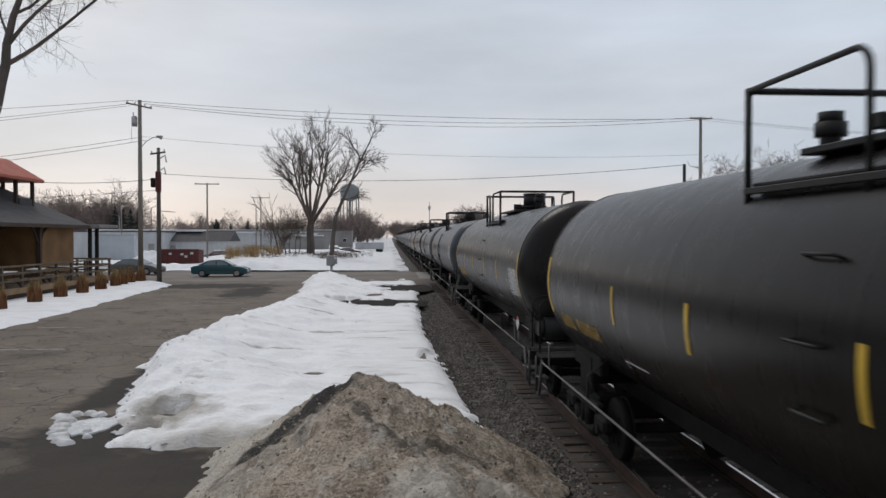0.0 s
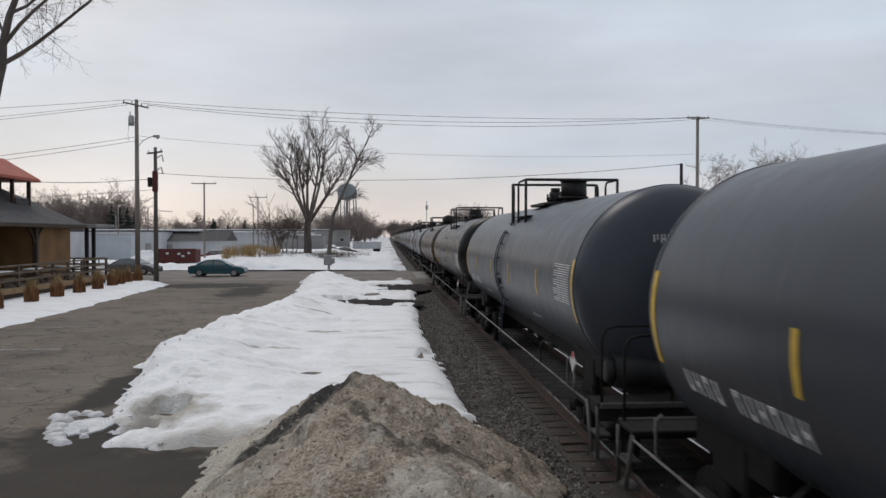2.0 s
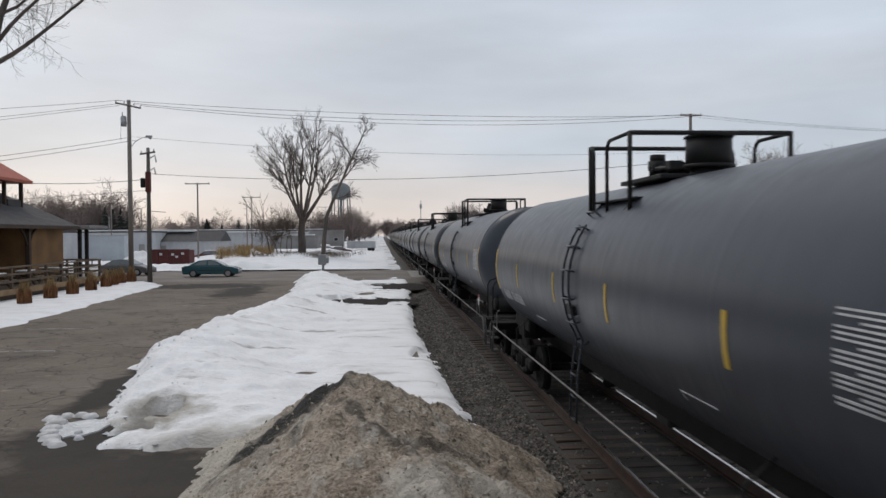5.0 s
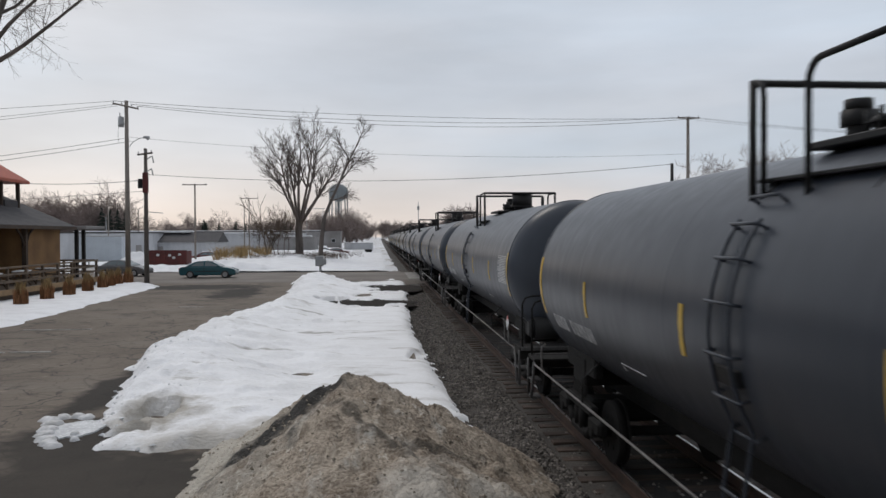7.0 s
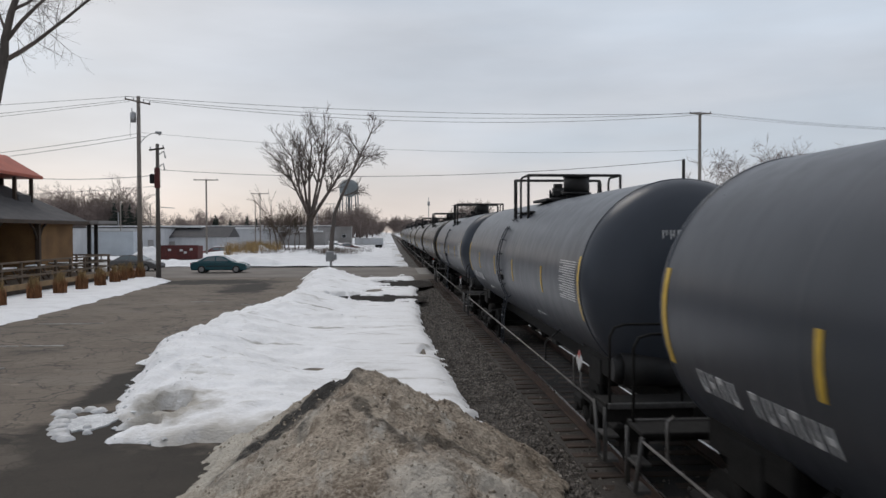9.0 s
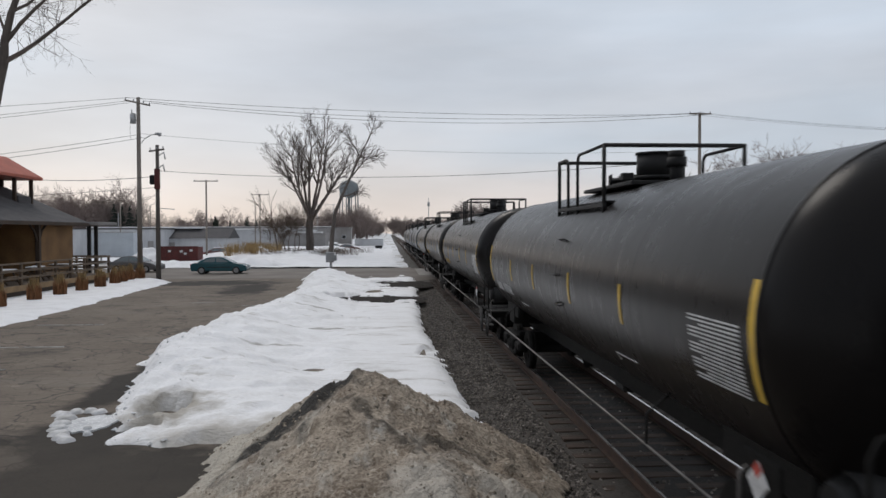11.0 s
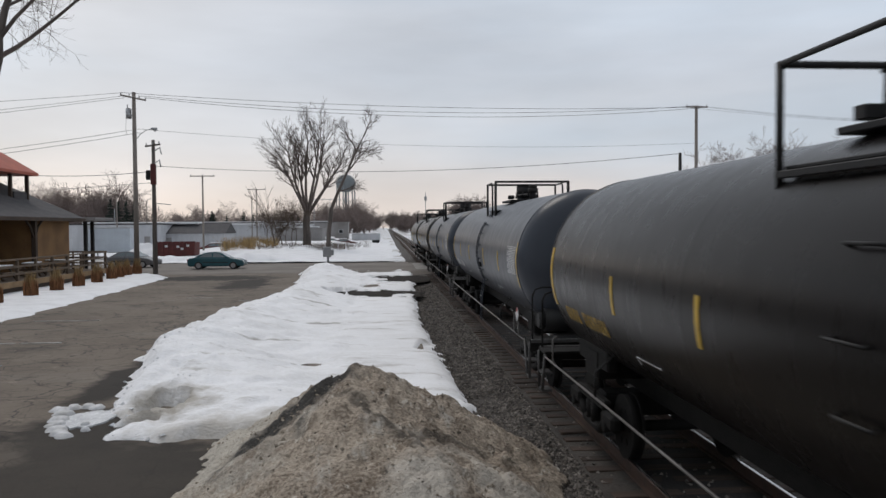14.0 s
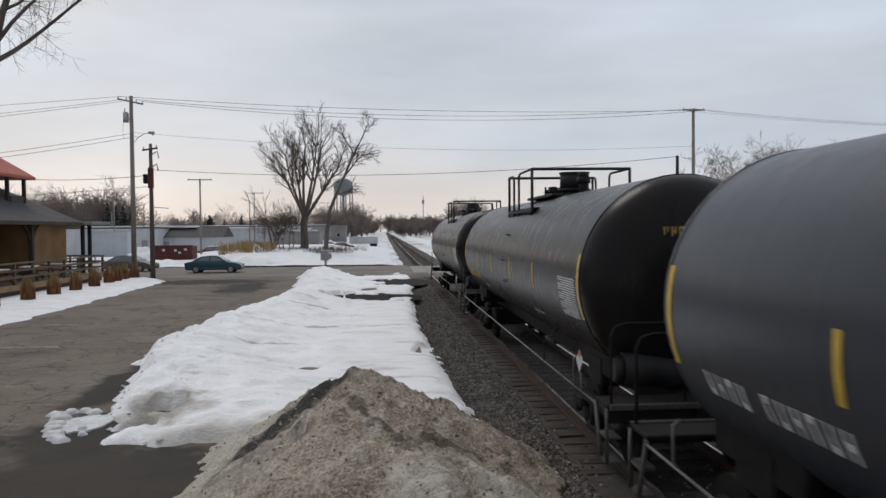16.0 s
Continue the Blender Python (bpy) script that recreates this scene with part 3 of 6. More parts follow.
def tank_car(label, paint, ink, make):
    fit = FITTINGS[make]
    far_tape, mid_tape = fit["tapes"]
    car = thing("tank_car", label, "tank car", "cars of the freight train")
    bm = bmesh.new()
    head = [(HALF + 0.72 * math.sin(a), TANK_R * math.cos(a)) for a in steps(0, math.pi / 2, 9)]
    prof = [(-y, r) for y, r in head[::-1]] + [(-HALF + 0.06, TANK_R)]
    for y in (-4.4, -1.2, 1.9, 4.9):
        prof += [(y - 0.07, TANK_R), (y - 0.03, TANK_R), (y - 0.012, TANK_R + 0.001), (y + 0.012, TANK_R + 0.001), (y + 0.03, TANK_R), (y + 0.07, TANK_R)]
    prof += [(HALF - 0.06, TANK_R)] + head
    lathe_y(bm, prof, 0, TANK_Z, 64)
    tank = part("tank", bm, paint, car)
    for y in (-HALF, HALF):
        bm = bmesh.new()
        lathe_y(bm, [(y - 0.03, TANK_R - 0.01), (y - 0.015, TANK_R + 0.010), (y + 0.015, TANK_R + 0.010), (y + 0.03, TANK_R - 0.01)], 0, TANK_Z, 64)
        part("weld_ring", bm, paint, tank)
    # reflective tape
    for y, a0, a1, w in ((-HALF + 0.07, -21, 15, 0.055), (-far_tape, -13, 5, 0.042), (-mid_tape, -13, 5, 0.042), (mid_tape, -13, 5, 0.042), (far_tape, -13, 5, 0.042), (HALF - 0.07, -21, 15, 0.055)):
        bm = bmesh.new()
        patch(bm, a0, a1, y - w, y + w)
        part("reflective_tape", bm, M["yellow"], tank, "yellow reflective tape")
    # lettering as plain bars: one bar for each sign
    bm = bmesh.new()
    y = HALF - 0.66
    for n in range(11):
        if n != 4:
            glyph(bm, -28, -19.5, y, 0.115, n)
        y -= 0.20
    tagged(part("marking", bm, ink, tank, "row of stencilled marks as plain bars"), kind="stuff")
    bm = bmesh.new()
    for n in range(17):
        a = fit["panel"] - n * 1.38
        ends = -HALF + 1.3 - (0.25 if n % 4 == 2 else 0.0)
        patch(bm, a, a + 0.55, -HALF + 0.28, ends, 0.007, 1)
    tagged(part("data_panel", bm, M["white_paint"], tank, "block of fine white stencil lines"), kind="stuff")
    bm = bmesh.new()
    for row, (z, half, cnt, size) in enumerate(((3.30, 0.50, 10, 0.13), (3.10, 0.22, 5, 0.05), (3.02, 0.24, 5, 0.045), (2.94, 0.2, 4, 0.045))):
        for k in range(cnt):
            x = -half + 2 * half * k / cnt
            if row == 0 and k == 4:
                continue
            rr = math.hypot(x, z - TANK_Z)
            yy = -HALF - 0.72 * math.sqrt(max(0, 1 - (rr / TANK_R) ** 2))
            w = 2 * half / cnt * 0.62
            if row:
                box(bm, x, x + w, yy - 0.012, yy + 0.05, z - size / 2, z + size / 2)
                continue
            bar = (-0.5, -0.1, 0.3)[k % 3] * size
            for x0, x1, z0, z1 in ((x, x + w * 0.27, -size / 2, size / 2), (x + w * 0.73, x + w, -size / 2, size / 2), (x + w * 0.27, x + w * 0.73, bar, bar + size * 0.2)):
                box(bm, x0, x1, yy - 0.012, yy + 0.05, z + z0, z + z1)
    tagged(part("head_marking", bm, ink, tank, "stencilled bars on the tank head"), kind="stuff")
    for y in (-3.6, 3.4):
        bm = bmesh.new()
        patch(bm, -33, -32.4, y - 0.42, y + 0.42, 0.006, 1)
        patch(bm, -37, -33, y + 0.40, y + 0.42, 0.006, 2)
        part("stencil_line", bm, M["white_paint"], tank, "thin white stencil line")
    # top platform with its safety cage
    top, half_w = 4.62, 1.06
    crown = TANK_Z + TANK_R
    base = TANK_Z + math.sqrt(TANK_R ** 2 - half_w ** 2) - 0.05
    fy, ny = fit["far"][0], fit["near"][0]
    bm = bmesh.new()
    box(bm, -0.62, 0.62, ny + 0.1, fy - 0.05, crown - 0.05, crown + 0.012, bevel=0.01)
    cage = part("platform", bm, M["black_steel"], car)
    for sx, k in ((-1, 1), (1, 2)):
        side_hoop(cage, sx * half_w, fy, fit["far"][k], -1, top, base)
        side_hoop(cage, sx * half_w, ny, fit["near"][k], 1, top, base)
        # foot rail along the tank under the cage of the black cars
        if not make.startswith("grey"):
            part("foot_rail", box(bmesh.new(), sx * half_w - 0.03, sx * half_w + 0.03, ny - 0.03, fy + 0.03, base + 0.10, base + 0.16, bevel=0.008), M["black_steel"], cage)
        part("walkway", box(bmesh.new(), min(sx * 0.66, sx * 1.02), max(sx * 0.66, sx * 1.02), ny, fy, base + 0.17, base + 0.20, bevel=0.006), M["black_steel"], cage)
        for y in (ny + 0.2, fy - 0.2):
            part("stay", tube(bmesh.new(), [(sx * 0.9, y, base + 0.2), (sx * half_w, y, base + 0.02)], 0.025), M["black_steel"], cage)
    for y in (ny, fy):
        part("crossbar", tube(bmesh.new(), [(-half_w, y, top), (half_w, y, top)], 0.032), M["black_steel"], cage)
    dy, dr = fit["dome"]
    bm = bmesh.new()
    tube(bm, [(0.14, dy, crown - 0.1), (0.14, dy, crown + 0.12)], dr * 0.8, 20)
    tube(bm, [(0.14, dy, crown + 0.10), (0.14, dy, crown + 0.15)], dr + 0.04, 20)
    tube(bm, [(0.14, dy, crown + 0.15), (0.14, dy, crown + 0.50)], dr, 22, dr * 0.98)
    if make == "brown":
        for k in range(4):
            tube(bm, [(0.14, dy, crown + 0.50 + 0.05 * k), (0.14, dy, crown + 0.55 + 0.05 * k)], dr * (1, 0.92, 0.75, 0.5)[k], 20, dr * (0.92, 0.75, 0.5, 0.1)[k])
    else:
        tube(bm, [(0.14, dy, crown + 0.50), (0.14, dy, crown + 0.525)], dr + 0.02, 22)
    box(bm, -dr - 0.12, -dr + 0.06, dy - 0.08, dy + 0.08, crown + 0.08, crown + 0.2, bevel=0.01)
    part("valve_housing", bm, M["black_steel"], cage, "black round valve housing")
    hy, hl = fit["hatch"]
    bm = bmesh.new()
    tube(bm, [(0.05, hy, crown - 0.1), (0.05, hy, crown + 0.14)], 0.30, 18)
    tube(bm, [(0.05, hy, crown + 0.14), (0.05, hy, crown + 0.20)], 0.36, 18, 0.30)
    for k in range(8):
        c = k * math.pi / 4 + 0.2
        tube(bm, [(0.05 + 0.34 * math.cos(c), hy + 0.34 * math.sin(c), crown + 0.08), (0.05 + 0.34 * math.cos(c), hy + 0.34 * math.sin(c), crown + 0.26)], 0.022, 6)
    box(bm, 0.0, 0.1, hy - hl / 2, hy + hl / 2, crown + 0.17, crown + 0.24, bevel=0.01)
    part("manway_hatch", bm, M["black_steel"], cage, "black bolted hatch cover")
    if fit["valve"] is not None:
        vy = fit["valve"]
        bm = bmesh.new()
        tube(bm, [(0.1, vy, crown - 0.1), (0.1, vy, crown + 0.42)], 0.10, 12)
        tube(bm, [(0.1, vy, crown + 0.22), (0.1, vy, crown + 0.36)], 0.155, 8)
        tube(bm, [(0.1, vy, crown + 0.36), (0.1, vy, crown + 0.46)], 0.12, 12)
        part("relief_valve", bm, M["black_steel"], cage, "black pressure relief valve")
    # ladder that follows the tank, or loose rungs on the plain cars
    if fit["ladder"] is not None:
        y0, y1 = fit["ladder"] - 0.17, fit["ladder"] + 0.17
        bm = bmesh.new()
        for y in (y0, y1):
            tube(bm, [on_tank(a, y, 0.06) for a in steps(34, -30, 10)] + [(-1.42, y, 1.35), (-1.45, y, 0.62)], 0.017, 6)
        for a in (42, 32, 21, 8, -7, -20, -32):
            tube(bm, [on_tank(a, y0 - 0.05, -0.01), on_tank(a, y0 - 0.05, 0.08), on_tank(a, y1 + 0.05, 0.08), on_tank(a, y1 + 0.05, -0.01)], 0.015, 6)
        for z in (1.3, 0.98, 0.64):
            tube(bm, [(-1.44, y0, z), (-1.44, y1, z)], 0.016, 6)
        part("ladder", bm, paint, car)
        bm = bmesh.new()
        patch(bm, -16, -11, y0 - 0.05, y1 + 0.05, 0.05, 2)
        part("ladder_foot", bm, M["black_steel"], car)
    else:
        for a in (24, 2, -16):
            bm = tube(bmesh.new(), [on_tank(a, -0.9, -0.01), on_tank(a, -0.9, 0.055), on_tank(a, -0.52, 0.055), on_tank(a, -0.52, -0.01)], 0.014, 6)
            part("rung", bm, M["black_steel"], car)
    # running bar, underframe and end platforms
    for sx in (-1, 1):
        bm = bmesh.new()
        tube(bm, [(sx * 1.46, -8.1, 1.06), (sx * 1.46, 8.1, 1.06)], 0.016, 8)
        bar = part("running_bar", bm, M["worn_bar"], car, "worn bare steel side bar")
        for y in (-4.9, 4.9):
            bm = bmesh.new()
            tube(bm, [(sx * 1.46, y, 1.06), (sx * 1.46, y, 1.4), (sx * 1.2, y, 1.62)], 0.015, 6)
            part("bracket", bm, M["black_steel"], bar)
    bm = bmesh.new()
    box(bm, -0.32, 0.32, -8.7, 8.7, 0.78, 1.12, bevel=0.02)
    for y in (-6.6, 6.6):
        box(bm, -1.05, 1.05, y - 0.35, y + 0.35, 1.02, 1.45, bevel=0.03)
        for s in (-1, 1):
            box(bm, s * 0.95 - 0.08, s * 0.95 + 0.08, y - 0.8, y + 0.8, 1.2, 1.75, bevel=0.03)
    part("centre_sill", bm, M["grimy_steel"], car)
    for sy in (-1, 1):
        bm = bmesh.new()
        box(bm, -1.46, 1.46, min(sy * 8.1, sy * 8.62), max(sy * 8.1, sy * 8.62), 1.10, 1.15, bevel=0.008)
        box(bm, -1.46, 1.46, sy * 8.62 - 0.03, sy * 8.62 + 0.03, 0.92, 1.16, bevel=0.008)
        deck = part("end_platform", bm, M["grimy_steel"], car)
        part("end_beam", box(bmesh.new(), -1.44, 1.44, min(sy * 8.655, sy * 8.69), max(sy * 8.655, sy * 8.69), 1.09, 1.165, bevel=0.008), M["beam"], deck, "bare grey lip of the end platform")
        for sx in (-1, 1):
            bm = bmesh.new()
            tube(bm, [(sx * 1.40, sy * 8.6, 1.15), (sx * 1.40, sy * 8.6, 2.0), (sx * 1.34, sy * 8.6, 2.12), (sx * 1.2, sy * 8.6, 2.16), (sx * 0.55, sy * 8.6, 2.16), (sx * 0.45, sy * 8.6, 2.08), (sx * 0.45, sy * 8.6, 1.15)], 0.018, 6)
            part("end_rail", bm, M["grimy_steel"], deck)
            bm = bmesh.new()
            tube(bm, [(sx * 1.46, sy * 8.1, 1.1), (sx * 1.46, sy * 8.35, 0.42), (sx * 1.46, sy * 8.62, 0.42), (sx * 1.46, sy * 8.62, 1.1)], 0.028, 6)
            box(bm, sx * 1.38 - 0.09, sx * 1.38 + 0.09, min(sy * 8.3, sy * 8.64), max(sy * 8.3, sy * 8.64), 0.40, 0.44)
            box(bm, sx * 1.38 - 0.09, sx * 1.38 + 0.09, min(sy * 8.3, sy * 8.64), max(sy * 8.3, sy * 8.64), 0.72, 0.75)
            part("step", bm, M["beam"], deck)
            bm = bmesh.new()
            tube(bm, [(sx * 1.48, sy * 7.2, 1.1), (sx * 1.52, sy * 7.2, 1.15), (sx * 1.52, sy * 7.2, 1.5), (sx * 1.45, sy * 7.2, 1.55)], 0.016, 6)
            part("grab_iron", bm, M["worn_bar"], deck)
        # coupler
        bm = bmesh.new()
        box(bm, -0.12, 0.12, min(sy * 8.6, sy * 9.0), max(sy * 8.6, sy * 9.0), 0.75, 0.97, bevel=0.03)
        box(bm, -0.19, 0.16, min(sy * 8.9, sy * 9.07), max(sy * 8.9, sy * 9.07), 0.70, 1.0, bevel=0.05)
        part("coupler", bm, M["grimy_steel"], car)
        if sy > 0:
            continue
        # hazard placard on its holder
        bm = bmesh.new()
        box(bm, -0.008, 0.008, -0.11, 0.11, -0.11, 0.11, m=Matrix.Translation((-1.50, sy * 7.45, 1.50)) @ pose(0, 0, 0, 45, 0, 0))
        plac = part("placard", bm, M["white_paint"], car, "small white and red diamond placard")
        bm = bmesh.new()
        box(bm, -0.011, 0.011, 0.02, 0.11, 0.02, 0.11, m=Matrix.Translation((-1.50, sy * 7.45, 1.50)) @ pose(0, 0, 0, 45, 0, 0))
        part("placard_field", bm, M["red_paint"], plac, "red upper field")
        bm = bmesh.new()
        tube(bm, [(-1.46, sy * 7.45, 1.06), (-1.48, sy * 7.45, 1.2), (-1.48, sy * 7.45, 1.34)], 0.016, 6)
        part("placard_holder", bm, M["worn_bar"], plac)
    bm = bmesh.new()
    tube(bm, [(-1.0, -7.75, 1.42), (-0.2, -7.75, 1.42)], 0.24, 14)
    tube(bm, [(-1.12, -7.75, 1.42), (-1.0, -7.75, 1.42)], 0.15, 12, 0.22)
    part("brake_cylinder", bm, M["black_steel"], car)
    bm = bmesh.new()
    tube(bm, [(0.0, 0, 1.2), (0.0, 0, 0.72)], 0.16, 12)
    box(bm, -0.25, 0.25, -0.25, 0.25, 0.62, 0.76, bevel=0.03)
    part("outlet_valve", bm, M["black_steel"], car)
    # trucks
    for y in (-6.6, 6.6):
        bm = bmesh.new()
        box(bm, -0.9, 0.9, y - 0.22, y + 0.22, 0.42, 0.78, bevel=0.04)
        truck = part("truck", bm, M["grimy_steel"], car)
        for s in (-1, 1):
            x = s * 1.0
            bm = bmesh.new()
            box(bm, x - 0.09, x + 0.09, y - 1.2, y - 0.62, 0.42, 0.66, bevel=0.05)
            box(bm, x - 0.09, x + 0.09, y + 0.62, y + 1.2, 0.42, 0.66, bevel=0.05)
            box(bm, x - 0.08, x + 0.08, y - 0.75, y + 0.75, 0.62, 0.78, bevel=0.04)
            box(bm, x - 0.08, x + 0.08, y - 0.42, y + 0.42, 0.22, 0.36, bevel=0.04)
            for e in (-1, 1):
                tube(bm, [(x, y + e * 0.7, 0.5), (x, y + e * 0.38, 0.28)], 0.075, 8)
            part("side_frame", bm, M["grimy_steel"], truck)
            for e in (-0.13, 0.13):
                bm = bmesh.new()
                tube(bm, [(x, y + e, 0.34), (x, y + e, 0.64)], 0.085, 10)
                part("spring", bm, M["grimy_steel"], truck)
        for e in (-0.89, 0.89):
            bm = bmesh.new()
            tube(bm, [(-1.12, 0, 0), (1.12, 0, 0)], 0.08, 10)
            for s in (-1, 1):
                a, b = s * 0.69, s * 0.82
                tube(bm, [(a, 0, 0), (b, 0, 0)], 0.457, 28)
                tube(bm, [(s * 0.66, 0, 0), (a, 0, 0)], 0.48, 28)
                for k in range(6):
                    c = k * math.pi / 3
                    tube(bm, [(b, 0.24 * math.cos(c), 0.24 * math.sin(c)), (b + s * 0.015, 0.24 * math.cos(c), 0.24 * math.sin(c))], 0.05, 8)
            part("wheelset", bm, M["grimy_steel"], truck).matrix_basis = pose(0, y + e, 0.457)
    return car


def place_train():
    black = "black tank car with yellow marks, dusty from the road"
    grey = "grey tank car with white stencil marks and side ladder"
    kinds = {
        "a": (black, M["black_tank"], M["yellow_paint"], "black_first"),
        "b": (black, M["black_tank"], M["yellow_paint"], "black_short"),
        "c": (black, M["black_tank"], M["yellow_paint"], "black_long"),
        "g": (grey, M["grey_tank"], M["white_paint"], "grey_short"),
        "h": (grey, M["grey_tank"], M["white_paint"], "grey_long"),
        "r": ("dark rust-brown tank car with faded yellow marks", M["brown_tank"], M["yellow_paint"], "brown"),
        "w": ("black tank car with white stencil marks", M["black_tank"], M["white_paint"], "black_short"),
    }
    order = "abggcrgggghggwbcchhbc"
    slide = {2: 0.15, 8: 0.4, 9: 0.35, 10: 0.3, 6: 0.2, 7: 0.25, 11: 0.2, 17: 0.06, 18: 0.06}
    made, cars = {}, []
    for n, kind in enumerate(order):
        y = -1.95 + HALF + PITCH * n + {1: -0.2, 5: -0.3}.get(n, 0.0)
        if kind in made:
            car = copy_thing(made[kind], pose(TRACK_X, y, 0))
        else:
            car = made[kind] = tank_car(*kinds[kind])
            car.matrix_basis = pose(TRACK_X, y, 0)
        cars.append((car, y))
    # the cage and ladder do not stand quite alike on all cars
    for n, dy in slide.items():
        for child in cars[n][0].children:
            if child.name.startswith(("platform", "ladder")):
                child.matrix_basis = pose(0, dy, 0)
    return cars


TRAIN = place_train()


def motions():
    turn = math.degrees(SPEED / 30 / 0.457)
    for car, y in TRAIN:
        walk(car, [(t, pose(TRACK_X, y - SPEED * t, 0)) for t in (0, 4, 8, 12, 16)])
        for truck in car.children:
            for wheelset in truck.children:
                if wheelset.name.startswith("wheelset"):
                    at = wheelset.matrix_basis.translation.copy()
                    walk(wheelset, [(n / 30, pose(at.x, at.y, at.z, (turn * n) % 360)) for n in range(481)])


# ---- more materials ----
M["bark"] = material("grey_brown_bark", (0.12, 0.10, 0.088), (0.07, 0.06, 0.054), rough=0.95, scale=2, fine=14, bump=0.6, depth=0.02, stretch=(1, 1, 0.3))
M["twig"] = material("bare_twigs", (0.135, 0.108, 0.095), (0.085, 0.07, 0.063), rough=0.95, scale=0.2, fine=3, bump=0.0, by_island=0.25)
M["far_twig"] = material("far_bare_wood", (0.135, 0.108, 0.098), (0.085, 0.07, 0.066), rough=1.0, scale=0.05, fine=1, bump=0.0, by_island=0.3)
# distance haze over the trees is put into this paler wood colour
M["haze_twig"] = material("bare_wood_haze_tint", (0.23, 0.182, 0.165), (0.16, 0.13, 0.12), rough=1.0, scale=0.05, fine=1, bump=0.0, by_island=0.3)
M["conifer"] = material("dark_conifer", (0.026, 0.036, 0.03), (0.04, 0.048, 0.038), rough=1.0, scale=0.4, fine=4, bump=0.0, by_island=0.3)
M["pole"] = material("weathered_pole_wood", (0.27, 0.24, 0.21), (0.17, 0.15, 0.135), rough=0.9, scale=1.5, fine=16, bump=0.5, stretch=(1, 1, 0.12))
M["dark_pole"] = material("dark_pole_wood", (0.12, 0.105, 0.092), (0.075, 0.066, 0.06), rough=0.9, scale=1.5, fine=16, bump=0.5, stretch=(1, 1, 0.12))
M["galv"] = material("galvanised_steel", (0.42, 0.43, 0.44), (0.33, 0.34, 0.35), rough=0.5, metal=0.4, scale=3, fine=30, bump=0.1)
M["wire"] = material("dark_cable", (0.05, 0.05, 0.055), (0.08, 0.08, 0.085), rough=0.7, scale=1, fine=20, bump=0.0)
M["depot_wall"] = material("ochre_brick_wall", (0.27, 0.152, 0.064), (0.19, 0.105, 0.047), rough=0.85, scale=0.9, fine=12, bump=0.3)
M["dark_wood"] = material("dark_stained_wood", (0.075, 0.05, 0.035), (0.045, 0.032, 0.024), rough=0.8, scale=2, fine=20, bump=0.4, stretch=(1, 1, 0.2))
M["deck_wood"] = material("weathered_deck_wood", (0.15, 0.108, 0.074), (0.085, 0.062, 0.045), rough=0.85, scale=2, fine=20, bump=0.4, by_object=0.2)
M["shingle"] = material("dark_asphalt_shingle", (0.060, 0.058, 0.062), (0.085, 0.08, 0.082), rough=0.9, scale=1.2, fine=10, bump=0.5, stretch=(1, 1, 4))
M["red_roof"] = material("faded_red_roof", (0.42, 0.10, 0.055), (0.32, 0.075, 0.045), rough=0.6, scale=1.5, fine=12, bump=0.3)
M["white_wall"] = material("off_white_siding", (0.55, 0.56, 0.58), (0.44, 0.45, 0.47), rough=0.7, scale=0.5, fine=6, bump=0.2, stretch=(2, 2, 0.4))
M["blue_white"] = material("pale_trailer_panel", (0.50, 0.55, 0.60), (0.42, 0.46, 0.51), rough=0.5, scale=0.6, fine=6, bump=0.1)
M["grey_wall"] = material("grey_block_wall", (0.30, 0.29, 0.285), (0.22, 0.21, 0.205), rough=0.9, scale=0.6, fine=8, bump=0.3)
M["dumpster"] = material("maroon_dumpster_paint", (0.115, 0.022, 0.019), (0.07, 0.018, 0.016), rough=0.7, scale=1.5, fine=14, bump=0.3)
M["teal_paint"] = material("dark_teal_car_paint", (0.022, 0.088, 0.108), (0.026, 0.095, 0.115), rough=0.22, scale=2, fine=20, bump=0.0)
M["silver_paint"] = material("silver_car_paint", (0.14, 0.14, 0.145), (0.12, 0.12, 0.125), rough=0.3, metal=0.4, scale=2, fine=20, bump=0.0)
M["maroon_paint"] = material("maroon_car_paint", (0.11, 0.028, 0.025), (0.09, 0.025, 0.022), rough=0.3, scale=2, fine=20, bump=0.0)
M["dark_paint"] = material("charcoal_car_paint", (0.035, 0.036, 0.04), (0.045, 0.046, 0.05), rough=0.3, scale=2, fine=20, bump=0.0)
M["rubber"] = material("tyre_rubber", (0.018, 0.018, 0.018), (0.03, 0.03, 0.03), rough=0.9, scale=6, fine=30)
M["rim"] = material("grey_wheel_cover", (0.38, 0.38, 0.385), (0.3, 0.3, 0.3), rough=0.4, metal=0.5, scale=6, fine=30, bump=0.1)
# pale base colour stands in for the sky reflected in the panes
M["glass"] = material("car_glass_sky_tint", (0.15, 0.185, 0.195), (0.18, 0.21, 0.22), rough=0.06, scale=2, fine=20, bump=0.0)
M["window"] = material("dark_window_glass", (0.03, 0.033, 0.036), (0.045, 0.048, 0.05), rough=0.1, scale=1, fine=10, bump=0.0)
M["amber"] = material("amber_lens", (0.5, 0.18, 0.03), rough=0.3, bump=0.0)
M["red_lens"] = material("red_lens", (0.35, 0.02, 0.02), rough=0.3, bump=0.0)
M["tower"] = material("water_tower_paint", (0.20, 0.225, 0.235), (0.15, 0.17, 0.18), rough=0.6, scale=0.1, fine=1, bump=0.0)
M["straw"] = material("dry_straw", (0.36, 0.25, 0.115), (0.24, 0.16, 0.075), rough=0.95, scale=1, fine=8, bump=0.0, by_island=0.35)
